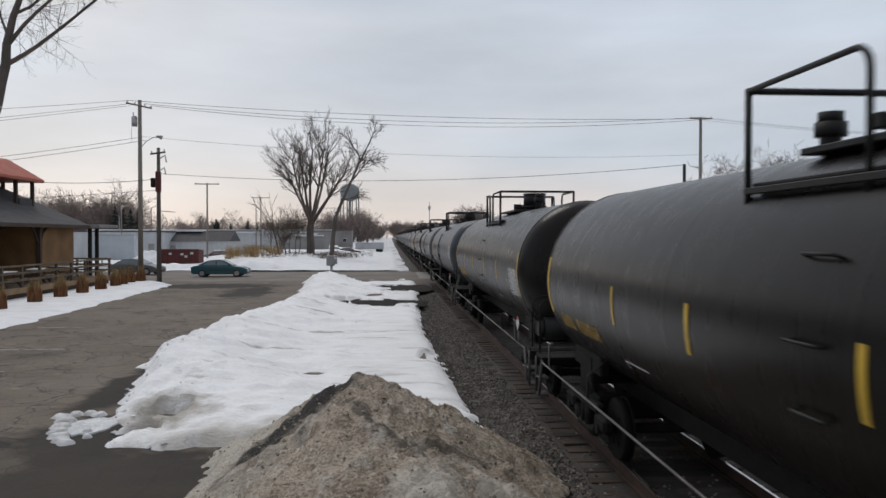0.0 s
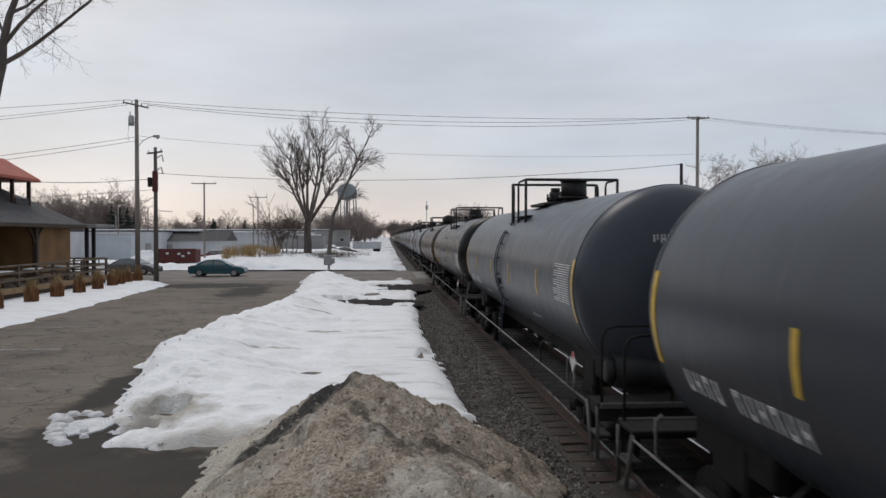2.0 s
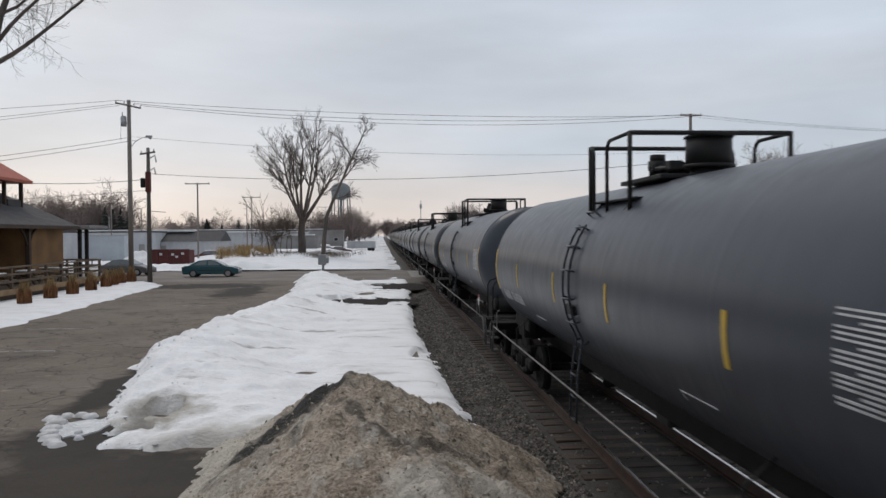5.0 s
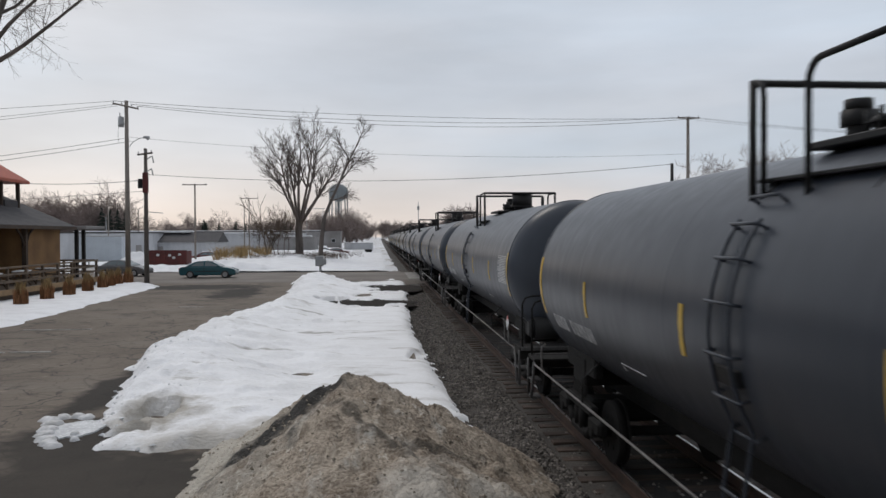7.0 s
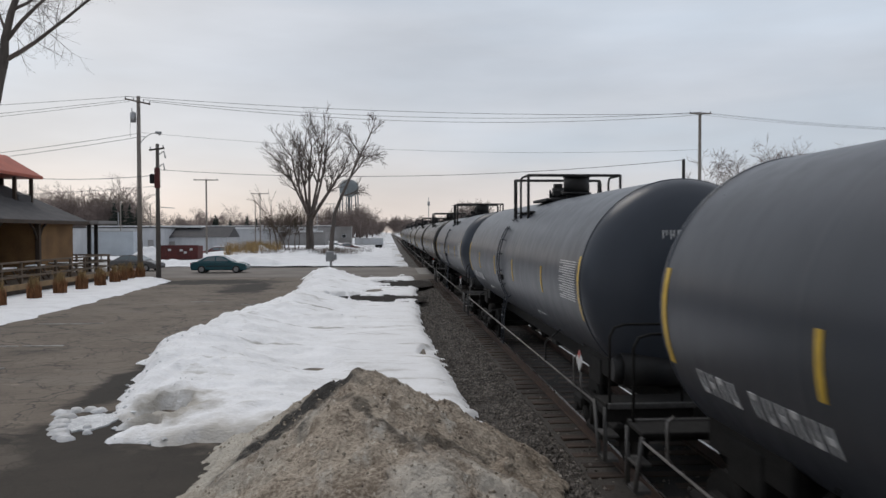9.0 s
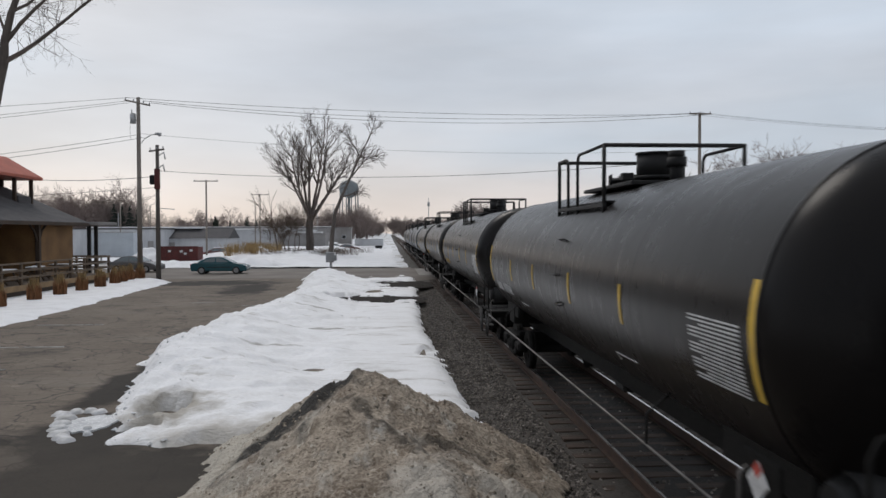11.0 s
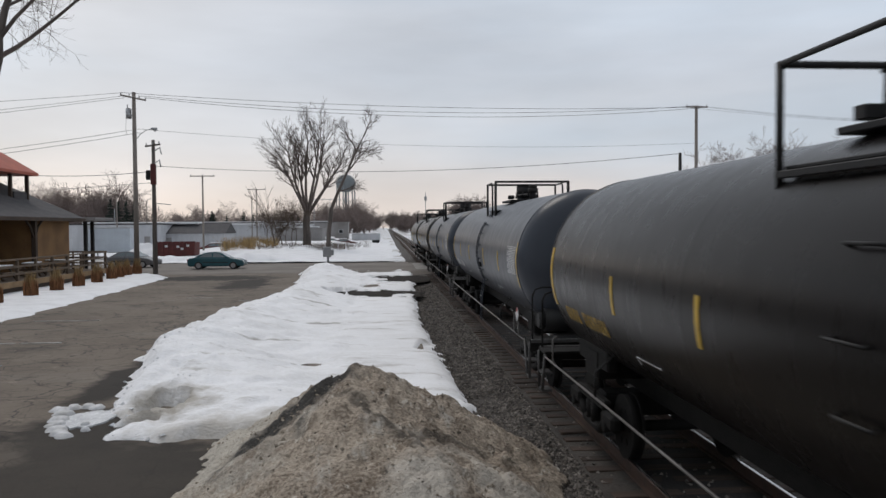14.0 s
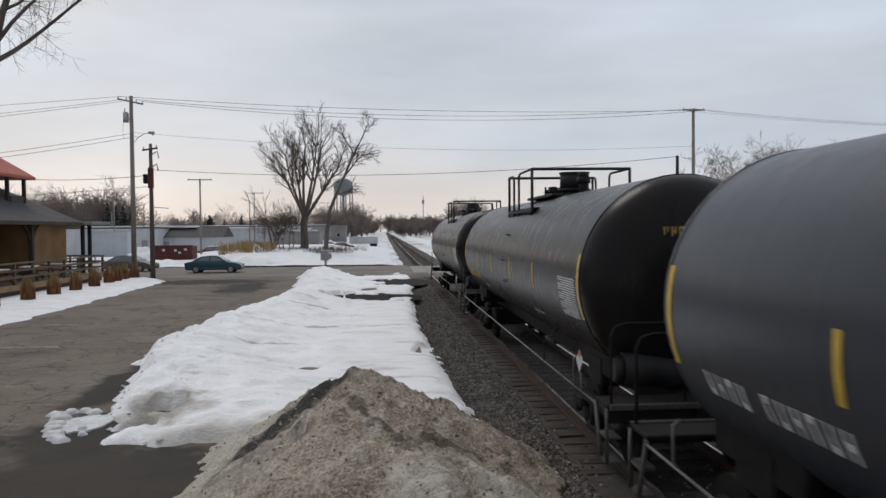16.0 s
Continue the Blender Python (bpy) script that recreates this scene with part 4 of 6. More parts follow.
M["rust_grass"] = material("rust_brown_dry_grass", (0.25, 0.115, 0.05), (0.17, 0.08, 0.038), rough=0.95, scale=2, fine=10, bump=0.0, by_island=0.35)
M["brush"] = material("dark_brush", (0.11, 0.08, 0.058), (0.07, 0.052, 0.04), rough=1.0, scale=1, fine=8, bump=0.0, by_island=0.35)
M["edge_board"] = material("ochre_deck_edge", (0.30, 0.20, 0.105), (0.20, 0.13, 0.07), rough=0.85, scale=2, fine=20, bump=0.3)
M["line"] = material("worn_white_line", (0.42, 0.41, 0.39), (0.2, 0.19, 0.18), rough=0.8, scale=3, fine=20, bump=0.2, spread=(0.4, 0.6))
M["concrete"] = material("grey_concrete", (0.30, 0.285, 0.265), (0.22, 0.21, 0.195), rough=0.9, scale=0.8, fine=14, bump=0.3)


# ---- bare trees ----
class Wood:
    """Collects tapering twigs as three- to six-sided cones in one mesh."""

    def __init__(self, seed):
        self.v, self.f, self.rnd = [], [], random.Random(seed)

    def twig(self, a, b, r0, r1, seg):
        d = (b - a).normalized()
        s = d.cross(Vector((0.3, 0.2, 1)) if abs(d.z) < 0.9 else Vector((1, 0.2, 0))).normalized()
        u = d.cross(s)
        n = len(self.v)
        for p, r in ((a, r0), (b, r1)):
            for k in range(seg):
                c = 2 * math.pi * k / seg
                self.v.append(p + (s * math.cos(c) + u * math.sin(c)) * r)
        for k in range(seg):
            j = (k + 1) % seg
            self.f.append((n + k, n + j, n + seg + j, n + seg + k))

    def grow(self, p, d, length, r, level, least, up=0.25, spread=0.6, kids=3, bend=0.22, part_of=(0.42, 0.68)):
        """One branch of four bent pieces, with side branches along it."""
        rnd = self.rnd
        pieces = 4 if level > 0 else 3
        seg = 6 if r > 0.08 else (4 if r > 0.03 else 3)
        for i in range(pieces):
            d = (d + Vector((rnd.uniform(-bend, bend), rnd.uniform(-bend, bend), rnd.uniform(-bend * 0.5, bend * 0.5) + up * 0.25))).normalized()
            q = p + d * (length / pieces)
            r_next = max(r * (1 - 0.62 * (i + 1) / pieces), least) if level else max(r * (1 - 0.5 * (i + 1) / pieces), least * 0.6)
            r_here = max(r * (1 - 0.62 * i / pieces), least)
            self.twig(p, q, r_here, r_next, seg)
            p = q
            if level > 0 and i > 0:
                for _ in range(kids if i < pieces - 1 else kids + 1):
                    s = Vector((rnd.gauss(0, 1), rnd.gauss(0, 1), rnd.gauss(0, 0.6)))
                    s = (s - d * s.dot(d)).normalized()
                    nd = (d * rnd.uniform(0.6, 1.0) + s * spread * rnd.uniform(0.6, 1.3)).normalized()
                    self.grow(p, nd, length * rnd.uniform(*part_of), r_next * rnd.uniform(0.5, 0.75), level - 1, least, up, spread, kids, bend, part_of)

    def along(self, pts, r0, r1, seg=8):
        pts = [Vector(p) for p in pts]
        for i, (a, b) in enumerate(zip(pts, pts[1:])):
            f0, f1 = i / (len(pts) - 1), (i + 1) / (len(pts) - 1)
            self.twig(a, b, r0 + (r1 - r0) * f0, r0 + (r1 - r0) * f1, seg)

    def done(self, name, mat, parent=None):
        me = bpy.data.meshes.new(name)
        me.from_pydata([tuple(v) for v in self.v], [], self.f)
        me.materials.append(mat)
        ob = new(name, me)
        ob.parent = parent
        return ob


def big_tree():
    tree = thing("bare_tree", "large leafless maple with a wide fan of grey limbs", "tree", place=(-11.4, 110, 0.6))
    w = Wood(5)
    w.along([(0, 0, 0), (0.05, 0, 1.5), (-0.05, 0.05, 3.2), (0.1, 0, 5.2)], 0.62, 0.46, 10)
    part_trunk = w.done("trunk", M["bark"], tree)
    c = Wood(6)
    for tx, ty, tz, r, lean in ((-0.52, 0.1, 1.0, 0.30, 9.5), (-0.36, -0.3, 1.0, 0.32, 10.5), (-0.17, 0.25, 1.0, 0.34, 11.5), (0.02, -0.1, 1.0, 0.36, 11.8), (0.16, 0.3, 1.0, 0.36, 12.6), (0.28, -0.2, 1.0, 0.34, 12.0), (0.48, 0.1, 1.0, 0.30, 10.5), (-0.45, 0.4, 0.8, 0.22, 8.5), (0.7, -0.3, 1.0, 0.22, 8.0)):
        start = Vector((0.1 + tx * 0.5, ty * 0.4, 4.6 + 0.5 * c.rnd.random()))
        c.grow(start, Vector((tx, ty, tz)).normalized(), lean * 0.84, r * 0.72, 3, 0.011, up=0.2, spread=0.55, kids=3, bend=0.10, part_of=(0.26, 0.44))
    c.done("crown", M["twig"], tree)


big_tree()


def leaning_tree():
    tree = thing("leaning_tree", "slender leafless tree leaning towards the track", "tree", place=(-6.75, 88, 0.5))
    w = Wood(11)
    pts = [(0, 0, 0), (0.2, 0, 2.7), (0.5, 0, 5.0), (1.28, 0, 6.95), (2.32, 0, 9.2), (3.36, 0, 11.5), (4.2, 0, 13.2)]
    w.along(pts, 0.29, 0.04, 8)
    w.done("trunk", M["bark"], tree)
    c = Wood(12)
    for i, (dx, dz, ln, r) in enumerate(((1, 0.15, 3.4, 0.09), (0.8, 0.7, 4.2, 0.11), (0.35, 1, 4.6, 0.13), (-0.2, 1, 3.8, 0.10), (0.9, -0.1, 3.0, 0.06), (0.6, 0.9, 3.6, 0.10))):
        p = Vector(pts[min(6, 3 + (i + 1) // 2)])
        c.grow(p, Vector((dx, 0.3 * (i % 3 - 1), dz)).normalized(), ln * 0.62, r, 2, 0.018, up=0.1, spread=0.6, kids=3, bend=0.2)
    c.done("crown", M["twig"], tree)


leaning_tree()


def near_tree():
    tree = thing("near_tree", "dark leafless tree with long rising branches beside the lot", "tree", place=(-14.72, 26, -0.1))
    w = Wood(21)
    main = [Vector(p) for p in ((0, 0, 0), (0.53, 0, 3.78), (1.35, 0, 6.38), (1.81, 0, 7.74), (1.96, 0, 8.43), (2.13, 0, 9.08), (2.16, 0, 9.72), (2.38, 0, 10.65), (2.56, 0.1, 11.3), (2.93, 0.2, 12.33))]
    w.along(main, 0.24, 0.07, 10)
    w.done("trunk", M["bark"], tree)
    c = Wood(22)

    def limb(pts, r0, r1, kids):
        pts = [Vector(p) for p in pts]
        c.along(pts, r0, r1, 7)
        for n in range(kids):
            f = c.rnd.uniform(0.15, 1) * (len(pts) - 1)
            i = min(int(f), len(pts) - 2)
            p = pts[i].lerp(pts[i + 1], f - i)
            d = (pts[i + 1] - pts[i]).normalized()
            s = Vector((c.rnd.gauss(0, 1), c.rnd.gauss(0, 0.8), c.rnd.gauss(0, 1)))
            c.grow(p, (d * 0.5 + s.normalized() * 0.7).normalized(), c.rnd.uniform(0.4, 1.3), 0.012, 1, 0.0035, up=0.05, spread=0.8, kids=2, bend=0.3)

    limb([(2.15, 0, 9.08), (2.64, 0.1, 9.42), (3.09, 0.2, 9.78), (3.91, 0.3, 10.5), (4.73, 0.4, 11.26), (5.46, 0.4, 11.83)], 0.085, 0.03, 34)
    limb([(2.2, 0, 9.72), (2.73, -0.1, 10.33), (3.28, -0.2, 10.82), (3.82, -0.3, 11.24), (4.55, -0.4, 11.99)], 0.075, 0.03, 24)
    limb([(2.19, 0, 10.06), (1.88, 0.2, 10.73), (1.8, 0.2, 11.28)], 0.05, 0.02, 10)
    limb([(2.42, 0, 10.74), (2.92, 0.1, 11.03), (3.28, 0.1, 11.41)], 0.06, 0.03, 12)
    limb([(1.35, 0, 6.4), (0.4, 0.4, 8.4), (-0.9, 0.8, 10.2)], 0.12, 0.05, 14)
    c.done("crown", M["twig"], tree)


near_tree()


def woods(name, label, spots, seed, mat="far_twig", least=0.05, kids=2, level=2, wide=0.95):
    """A far belt of bare trees in one mesh."""
    w = Wood(seed)
    for x, y, z, h in spots:
        h *= 0.70
        base = Vector((x, y, z))
        w.twig(base, base + Vector((0, 0, h * 0.3)), 0.02 * h, 0.016 * h, 5)
        for n in range(9):
            a, out = w.rnd.uniform(0, 6.28), w.rnd.uniform(0.15, 1.0) * wide
            d = Vector((math.cos(a) * out, math.sin(a) * out, 1)).normalized()
            w.grow(base + Vector((0, 0, h * w.rnd.uniform(0.05, 0.32))), d, h * w.rnd.uniform(0.56, 0.72) * (1.05 - 0.25 * out), 0.009 * h, level, least, up=0.1, spread=0.95, kids=kids, bend=0.28, part_of=(0.30, 0.52))
    return tagged(w.done(name, M[mat]), label, "woods", kind="stuff")


rnd = random.Random(77)
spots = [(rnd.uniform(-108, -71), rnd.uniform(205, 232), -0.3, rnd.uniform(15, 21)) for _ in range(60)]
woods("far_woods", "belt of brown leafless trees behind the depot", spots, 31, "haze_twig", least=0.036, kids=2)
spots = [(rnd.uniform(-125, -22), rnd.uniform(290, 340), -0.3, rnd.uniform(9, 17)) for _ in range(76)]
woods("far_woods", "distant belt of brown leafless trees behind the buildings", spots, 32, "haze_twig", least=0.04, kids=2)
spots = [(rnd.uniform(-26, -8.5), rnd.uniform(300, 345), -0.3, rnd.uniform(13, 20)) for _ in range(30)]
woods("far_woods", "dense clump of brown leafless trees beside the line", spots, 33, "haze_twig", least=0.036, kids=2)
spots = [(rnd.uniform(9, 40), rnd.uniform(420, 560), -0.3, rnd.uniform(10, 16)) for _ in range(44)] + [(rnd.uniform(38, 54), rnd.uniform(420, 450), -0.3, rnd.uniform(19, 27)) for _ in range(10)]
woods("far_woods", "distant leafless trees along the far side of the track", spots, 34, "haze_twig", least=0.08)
spots = [(rnd.uniform(22, 34), rnd.uniform(215, 240), -0.3, rnd.uniform(11, 14.5)) for _ in range(7)]
woods("far_woods", "leafless trees beyond the track", spots, 36, least=0.034, kids=2)
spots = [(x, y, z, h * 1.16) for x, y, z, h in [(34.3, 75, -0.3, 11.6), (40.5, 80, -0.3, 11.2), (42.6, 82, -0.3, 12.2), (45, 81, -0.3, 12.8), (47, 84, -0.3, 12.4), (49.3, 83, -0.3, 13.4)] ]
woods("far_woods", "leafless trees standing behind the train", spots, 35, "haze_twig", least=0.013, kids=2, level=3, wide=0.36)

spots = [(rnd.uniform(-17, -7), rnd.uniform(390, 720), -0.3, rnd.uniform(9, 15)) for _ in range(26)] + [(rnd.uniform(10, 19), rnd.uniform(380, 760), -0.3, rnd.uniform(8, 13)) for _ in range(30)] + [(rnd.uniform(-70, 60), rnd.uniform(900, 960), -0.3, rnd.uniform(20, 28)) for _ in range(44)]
woods("far_woods", "haze-coloured leafless trees closing the far end of the line", spots, 37, "haze_twig", least=0.10)

# dark conifers within the belt
w = Wood(41)
for x, y, h in [(-52 + rnd.uniform(-1, 1) * 9, 262, rnd.uniform(7, 10)) for _ in range(6)] + [(-66 - 2 * k, 205, rnd.uniform(9, 11.5)) for k in range(4)] + [(-33 + k * 2.1, 270, rnd.uniform(6, 8)) for k in range(3)]:
    w.twig(Vector((x, y, -0.3)), Vector((x, y, h)), 0.2, 0.03, 5)
    for k in range(150):
        f = w.rnd.random() ** 0.8
        a = w.rnd.uniform(0, 6.28)
        ln = (1 - f) * h * 0.26 + 0.3
        p = Vector((x, y, h * (0.08 + 0.92 * f)))
        w.twig(p, p + Vector((math.cos(a) * ln, math.sin(a) * ln, -0.25 * ln)), 0.16, 0.03, 3)
tagged(w.done("far_conifers", M["conifer"]), "dark evergreen trees among the bare woods", "woods", kind="stuff")


# ---- dry grass and brush ----
def blades(name, label, mat, spots, height, count, seed, lean=0.25, width=0.012, category="dry grass", gather=0.0):
    rn = random.Random(seed)
    v, f = [], []
    for x, y, z, radius in spots:
        for _ in range(count):
            a, q = rn.uniform(0, 6.28), radius * math.sqrt(rn.random())
            bx, by = x + q * math.cos(a), y + q * math.sin(a)
            h = height * rn.uniform(0.6, 1.1)
            lx, ly = rn.gauss(0, lean) * h, rn.gauss(0, lean) * h
            lx, ly = lx - gather * (bx - x), ly - gather * (by - y)
            t = rn.uniform(0, 3.14)
            wx, wy = math.cos(t) * width, math.sin(t) * width
            n = len(v)
            v += [(bx - wx, by - wy, z), (bx + wx, by + wy, z), (bx + wx * 0.8 + lx * 0.4, by + wy * 0.8 + ly * 0.4, z + h * 0.6), (bx - wx * 0.8 + lx * 0.4, by - wy * 0.8 + ly * 0.4, z + h * 0.6), (bx + lx, by + ly, z + h)]
            f += [(n, n + 1, n + 2, n + 3), (n + 3, n + 2, n + 4)]
    me = bpy.data.meshes.new(name)
    me.from_pydata(v, [], f)
    me.materials.append(mat)
    return me


spots = [(rnd.uniform(-20.5, -14), rnd.uniform(94, 114), 0.55, rnd.uniform(0.3, 1.2)) for _ in range(30)]
tagged(new("dry_reeds", blades("dry_reeds", "", M["straw"], spots, 1.7, 36, 51, 0.32, 0.03)), "tall straw-coloured dead grass on the rise", "dry grass", kind="stuff")
spots = [(rnd.uniform(-16, -3.5), rnd.uniform(96, 116), 0.45, 1.6) for _ in range(34)]
tagged(new("low_brush", blades("low_brush", "", M["brush"], spots, 0.9, 60, 52, 0.35, 0.012)), "low dark dead brush round the tree", "brush", kind="stuff")
w = Wood(55)
for k in range(9):
    w.grow(Vector((-16.5 + k * 0.45 + rnd.uniform(-0.4, 0.4), 108 + rnd.uniform(-2, 2), 0.7)), Vector((rnd.uniform(-0.3, 0.3), 0, 1)).normalized(), rnd.uniform(2.6, 4.4), 0.06, 2, 0.02, up=0.1, spread=0.8, kids=3, bend=0.3)
w.grow(Vector((-14.9, 104, 0.7)), Vector((-0.12, 0, 1)).normalized(), 5.0, 0.12, 2, 0.02, up=0.2, spread=0.5, kids=2, bend=0.15)
tagged(w.done("thicket", M["brush"]), "tangled brown shrub thicket with one thin sapling", "shrub", kind="stuff")


def grass_clumps():
    """Clipped ornamental grass: a fat base with paler plumes."""
    clump = thing("ornamental_grass", "rust-brown dried ornamental grass clump in the snow", "ornamental grass", "grasses along the deck", place=(-17.5, 35.3, 0.02))
    rn = random.Random(60)
    for name, mat, cnt, h, rad, lean in (("base_tuft", M["rust_grass"], 620, 0.84, 0.34, 0.10), ("plume", M["straw"], 260, 1.18, 0.22, 0.10)):
        me = blades(name, "", mat, [(0, 0, 0, rad)], h, cnt, rn.randint(1, 999), lean, 0.02, gather=0.32)
        ob = new(name, me)
        ob.parent = clump
        tagged(ob, "rust-brown lower leaves" if name == "base_tuft" else "pale straw plumes")
    for n, (x, y, s) in enumerate(((-17.65, 39.1, 1), (-17.75, 42.3, 1), (-17.75, 45.2, 1), (-17.8, 48.2, 1), (-18.1, 51.5, 1), (-18.2, 53.2, 1), (-18.3, 55.0, 1), (-18.1, 56.6, 1), (-17.4, 32.0, 1))):
        copy_thing(clump, pose(x, y, 0.02, 0, 0, 70 * n))


grass_clumps()


# ---- poles and wires ----
def crossarm(bm, x, y, z, half, tilt=0.0, depth=0.05):
    box(bm, -half, half, -depth, depth, -0.06, 0.06, bevel=0.01, m=Matrix.Translation((x, y, z)) @ pose(0, 0, 0, 0, tilt, 0))


def insulators(parent, places):
    for p in places:
        bm = bmesh.new()
        tube(bm, [p, (p[0], p[1], p[2] + 0.16)], 0.05, 8, 0.035)
        part("insulator", bm, M["galv"], parent)


def main_pole():
    pole = thing("utility_pole", "tall weathered wooden utility pole with transformer and lamp", "utility pole", place=(-19.68, 61.6, -0.3))
    part("shaft", tube(bmesh.new(), [(0, 0, 0), (0, 0, 14.35)], 0.21, 12, 0.14), M["pole"], pole)
    bm = bmesh.new()
    crossarm(bm, 0, -0.18, 13.9, 1.0, 12)
    part("crossarm", bm, M["pole"], pole)
    insulators(pole, ((-0.92, -0.18, 14.15), (-0.3, -0.18, 14.05), (0.45, -0.18, 13.9), (0.92, -0.18, 13.75)))
    bm = bmesh.new()
    tube(bm, [(-0.42, 0, 12.3), (-0.42, 0, 13.05)], 0.22, 14)
    tube(bm, [(-0.42, 0, 13.05), (-0.42, 0, 13.12)], 0.22, 14, 0.1)
    tube(bm, [(-0.5, 0, 13.1), (-0.5, 0, 13.4)], 0.04, 8)
    box(bm, -0.25, -0.1, -0.06, 0.06, 12.5, 12.6)
    part("transformer", bm, M["galv"], pole, "grey cylindrical transformer")
    bm = bmesh.new()
    tube(bm, [(-0.62, 0, 12.3), (-0.66, 0, 11.6), (-0.6, 0, 11.0)], 0.012, 5)
    part("drop_cable", bm, M["wire"], pole)
    bm = bmesh.new()
    tube(bm, [(0.1, -0.1, 10.6), (0.5, -0.1, 11.1), (1.0, -0.1, 11.4), (1.4, -0.1, 11.48)], 0.03, 8)
    tube(bm, [(0.1, -0.1, 11.2), (0.6, -0.1, 11.15)], 0.02, 6)
    arm = part("lamp_arm", bm, M["galv"], pole)
    bm = bmesh.new()
    tube(bm, [(1.3, -0.1, 11.5), (1.5, -0.1, 11.5), (1.75, -0.1, 11.44)], 0.08, 10, 0.14)
    tube(bm, [(1.62, -0.1, 11.42), (1.62, -0.1, 11.28)], 0.12, 10, 0.07)
    part("lamp_head", bm, M["galv"], arm, "grey street lamp head, unlit")


main_pole()


def signal_pole():
    pole = thing("utility_pole", "shorter dark wooden pole with boxes and cable drops", "utility pole", place=(-16.9, 57.0, -0.2))
    part("shaft", tube(bmesh.new(), [(0, 0, 0), (0, 0, 10.0)], 0.19, 12, 0.12), M["dark_pole"], pole)
    bm = bmesh.new()
    crossarm(bm, 0.0, -0.14, 9.6, 0.55, -8)
    part("crossarm", bm, M["dark_pole"], pole)
    insulators(pole, ((-0.45, -0.14, 9.62), (0.0, -0.14, 9.68), (0.45, -0.14, 9.74)))
    for z, dx in ((9.2, 0.5), (8.3, 0.45)):
        bm = bmesh.new()
        tube(bm, [(0.1, -0.1, z), (dx, -0.1, z + 0.25), (dx + 0.1, -0.1, z - 0.25)], 0.05, 6)
        part("cutout", bm, M["galv"], pole)
    bm = bmesh.new()
    box(bm, -0.14, 0.22, -0.36, -0.05, 6.75, 8.25, bevel=0.04)
    part("riser_box", bm, M["dumpster"], pole, "dark red box strapped to the pole")
    bm = bmesh.new()
    box(bm, -0.52, -0.22, -0.22, 0.05, 7.1, 7.8, bevel=0.05)
    tube(bm, [(-0.25, -0.1, 7.5), (0, -0.1, 7.5)], 0.03, 6)
    part("signal_head", bm, M["black_steel"], pole, "black signal box")
    bm = bmesh.new()
    tube(bm, [(0, 0, 5.4), (1.2, 0, 5.3)], 0.03, 6)
    part("bracket_arm", bm, M["galv"], pole)


signal_pole()


def small_pole(place, height, half, label, r=0.13, mat="pole", arms=1):
    pole = thing("utility_pole", label, "utility pole", place=place)
    part("shaft", tube(bmesh.new(), [(0, 0, 0), (0, 0, height)], r, 10, r * 0.7), M[mat], pole)
    if half:
        bm = bmesh.new()
        crossarm(bm, 0, -0.12, height - 0.12, half)
        part("crossarm", bm, M[mat], pole)
        insulators(pole, [(sx * half * 0.9, -0.12, height - 0.08) for sx in (-1, 0.05, 1)])
    return pole


small_pole((-22.6, 96, -0.3), 10.2, 1.5, "slim pale pole with a wide crossarm")
small_pole((-23.4, 140, -0.3), 10.7, 1.65, "distant wooden pole with a wide crossarm")
small_pole((-24.1, 139, -0.3), 9.3, 0, "distant plain leaning wooden pole", 0.11)
small_pole((27.55, 66, -0.3), 14.2, 1.0, "tall wooden utility pole beyond the track", 0.18)
small_pole((18.97, 48, -0.3), 8.3, 0, "dark plain pole beyond the track", 0.14, "black_steel")
small_pole((-41.2, 120, -0.3), 8.4, 0, "thin pale pole behind the white building", 0.11)
small_pole((-39.2, 128, -0.3), 8.2, 0, "thin pale pole near the buildings", 0.11)
small_pole((-45, 130, -0.3), 7.0, 0, "thin dark pole near the white building", 0.08, "galv")
small_pole((-17.8, 190, -0.3), 13.2, 0, "far thin pole beside the yard", 0.10, "galv")
gantry = small_pole((-13.5, 185, -0.3), 10.5, 4.3, "far substation frame with a long beam", 0.10, "galv")


def wire(a, b, sag, r=0.014, n=14):
    a, b = Vector(a), Vector(b)
    pts = [a.lerp(b, i / n) - Vector((0, 0, 4 * sag * (i / n) * (1 - i / n))) for i in range(n + 1)]
    tagged(part("overhead_wire", tube(bmesh.new(), pts, r, 4), M["wire"]), "thin dark overhead cable strung between poles", "cable", "overhead cables")


for (ax, az), (bx, bz), sag in (((-20.6, 14.0), (26.7, 13.75), 0.55), ((-19.25, 13.75), (27.6, 13.9), 0.95), ((-18.78, 13.6), (28.4, 13.75), 1.15)):
    wire((ax, 61.4, az), (bx, 65.9, bz), sag, 0.016)
    wire((bx, 65.9, bz), (bx + 46, 72, bz - 0.3), 0.8, 0.010)
for az, b, sag in ((14.0, (-60.0, 52.0, 9.9), 0.3), (13.75, (-60.0, 52.0, 7.9), 0.3), (13.6, (-60.0, 52.0, 7.4), 0.3)):
    wire((-20.3, 61.4, az), b, sag, 0.014)
wire((-16.7, 56.9, 7.9), (18.97, 48, 7.95), 0.75, 0.016)
wire((-19.6, 61.5, 11.2), (27.5, 66, 10.6), 0.8, 0.010)
wire((-19.8, 61.5, 11.1), (-38, 53.6, 7.4), 0.2, 0.016)
wire((-19.8, 61.5, 10.8), (-38, 53.6, 7.0), 0.2, 0.016)
wire((-17.2, 57, 7.5), (-29.0, 60, 7.6), 0.25, 0.02)
wire((-29.0, 60, 7.6), (-60, 62, 6.2), 0.3, 0.016)
wire((-17.0, 57, 6.7), (-60, 66, 5.4), 0.3, 0.014)


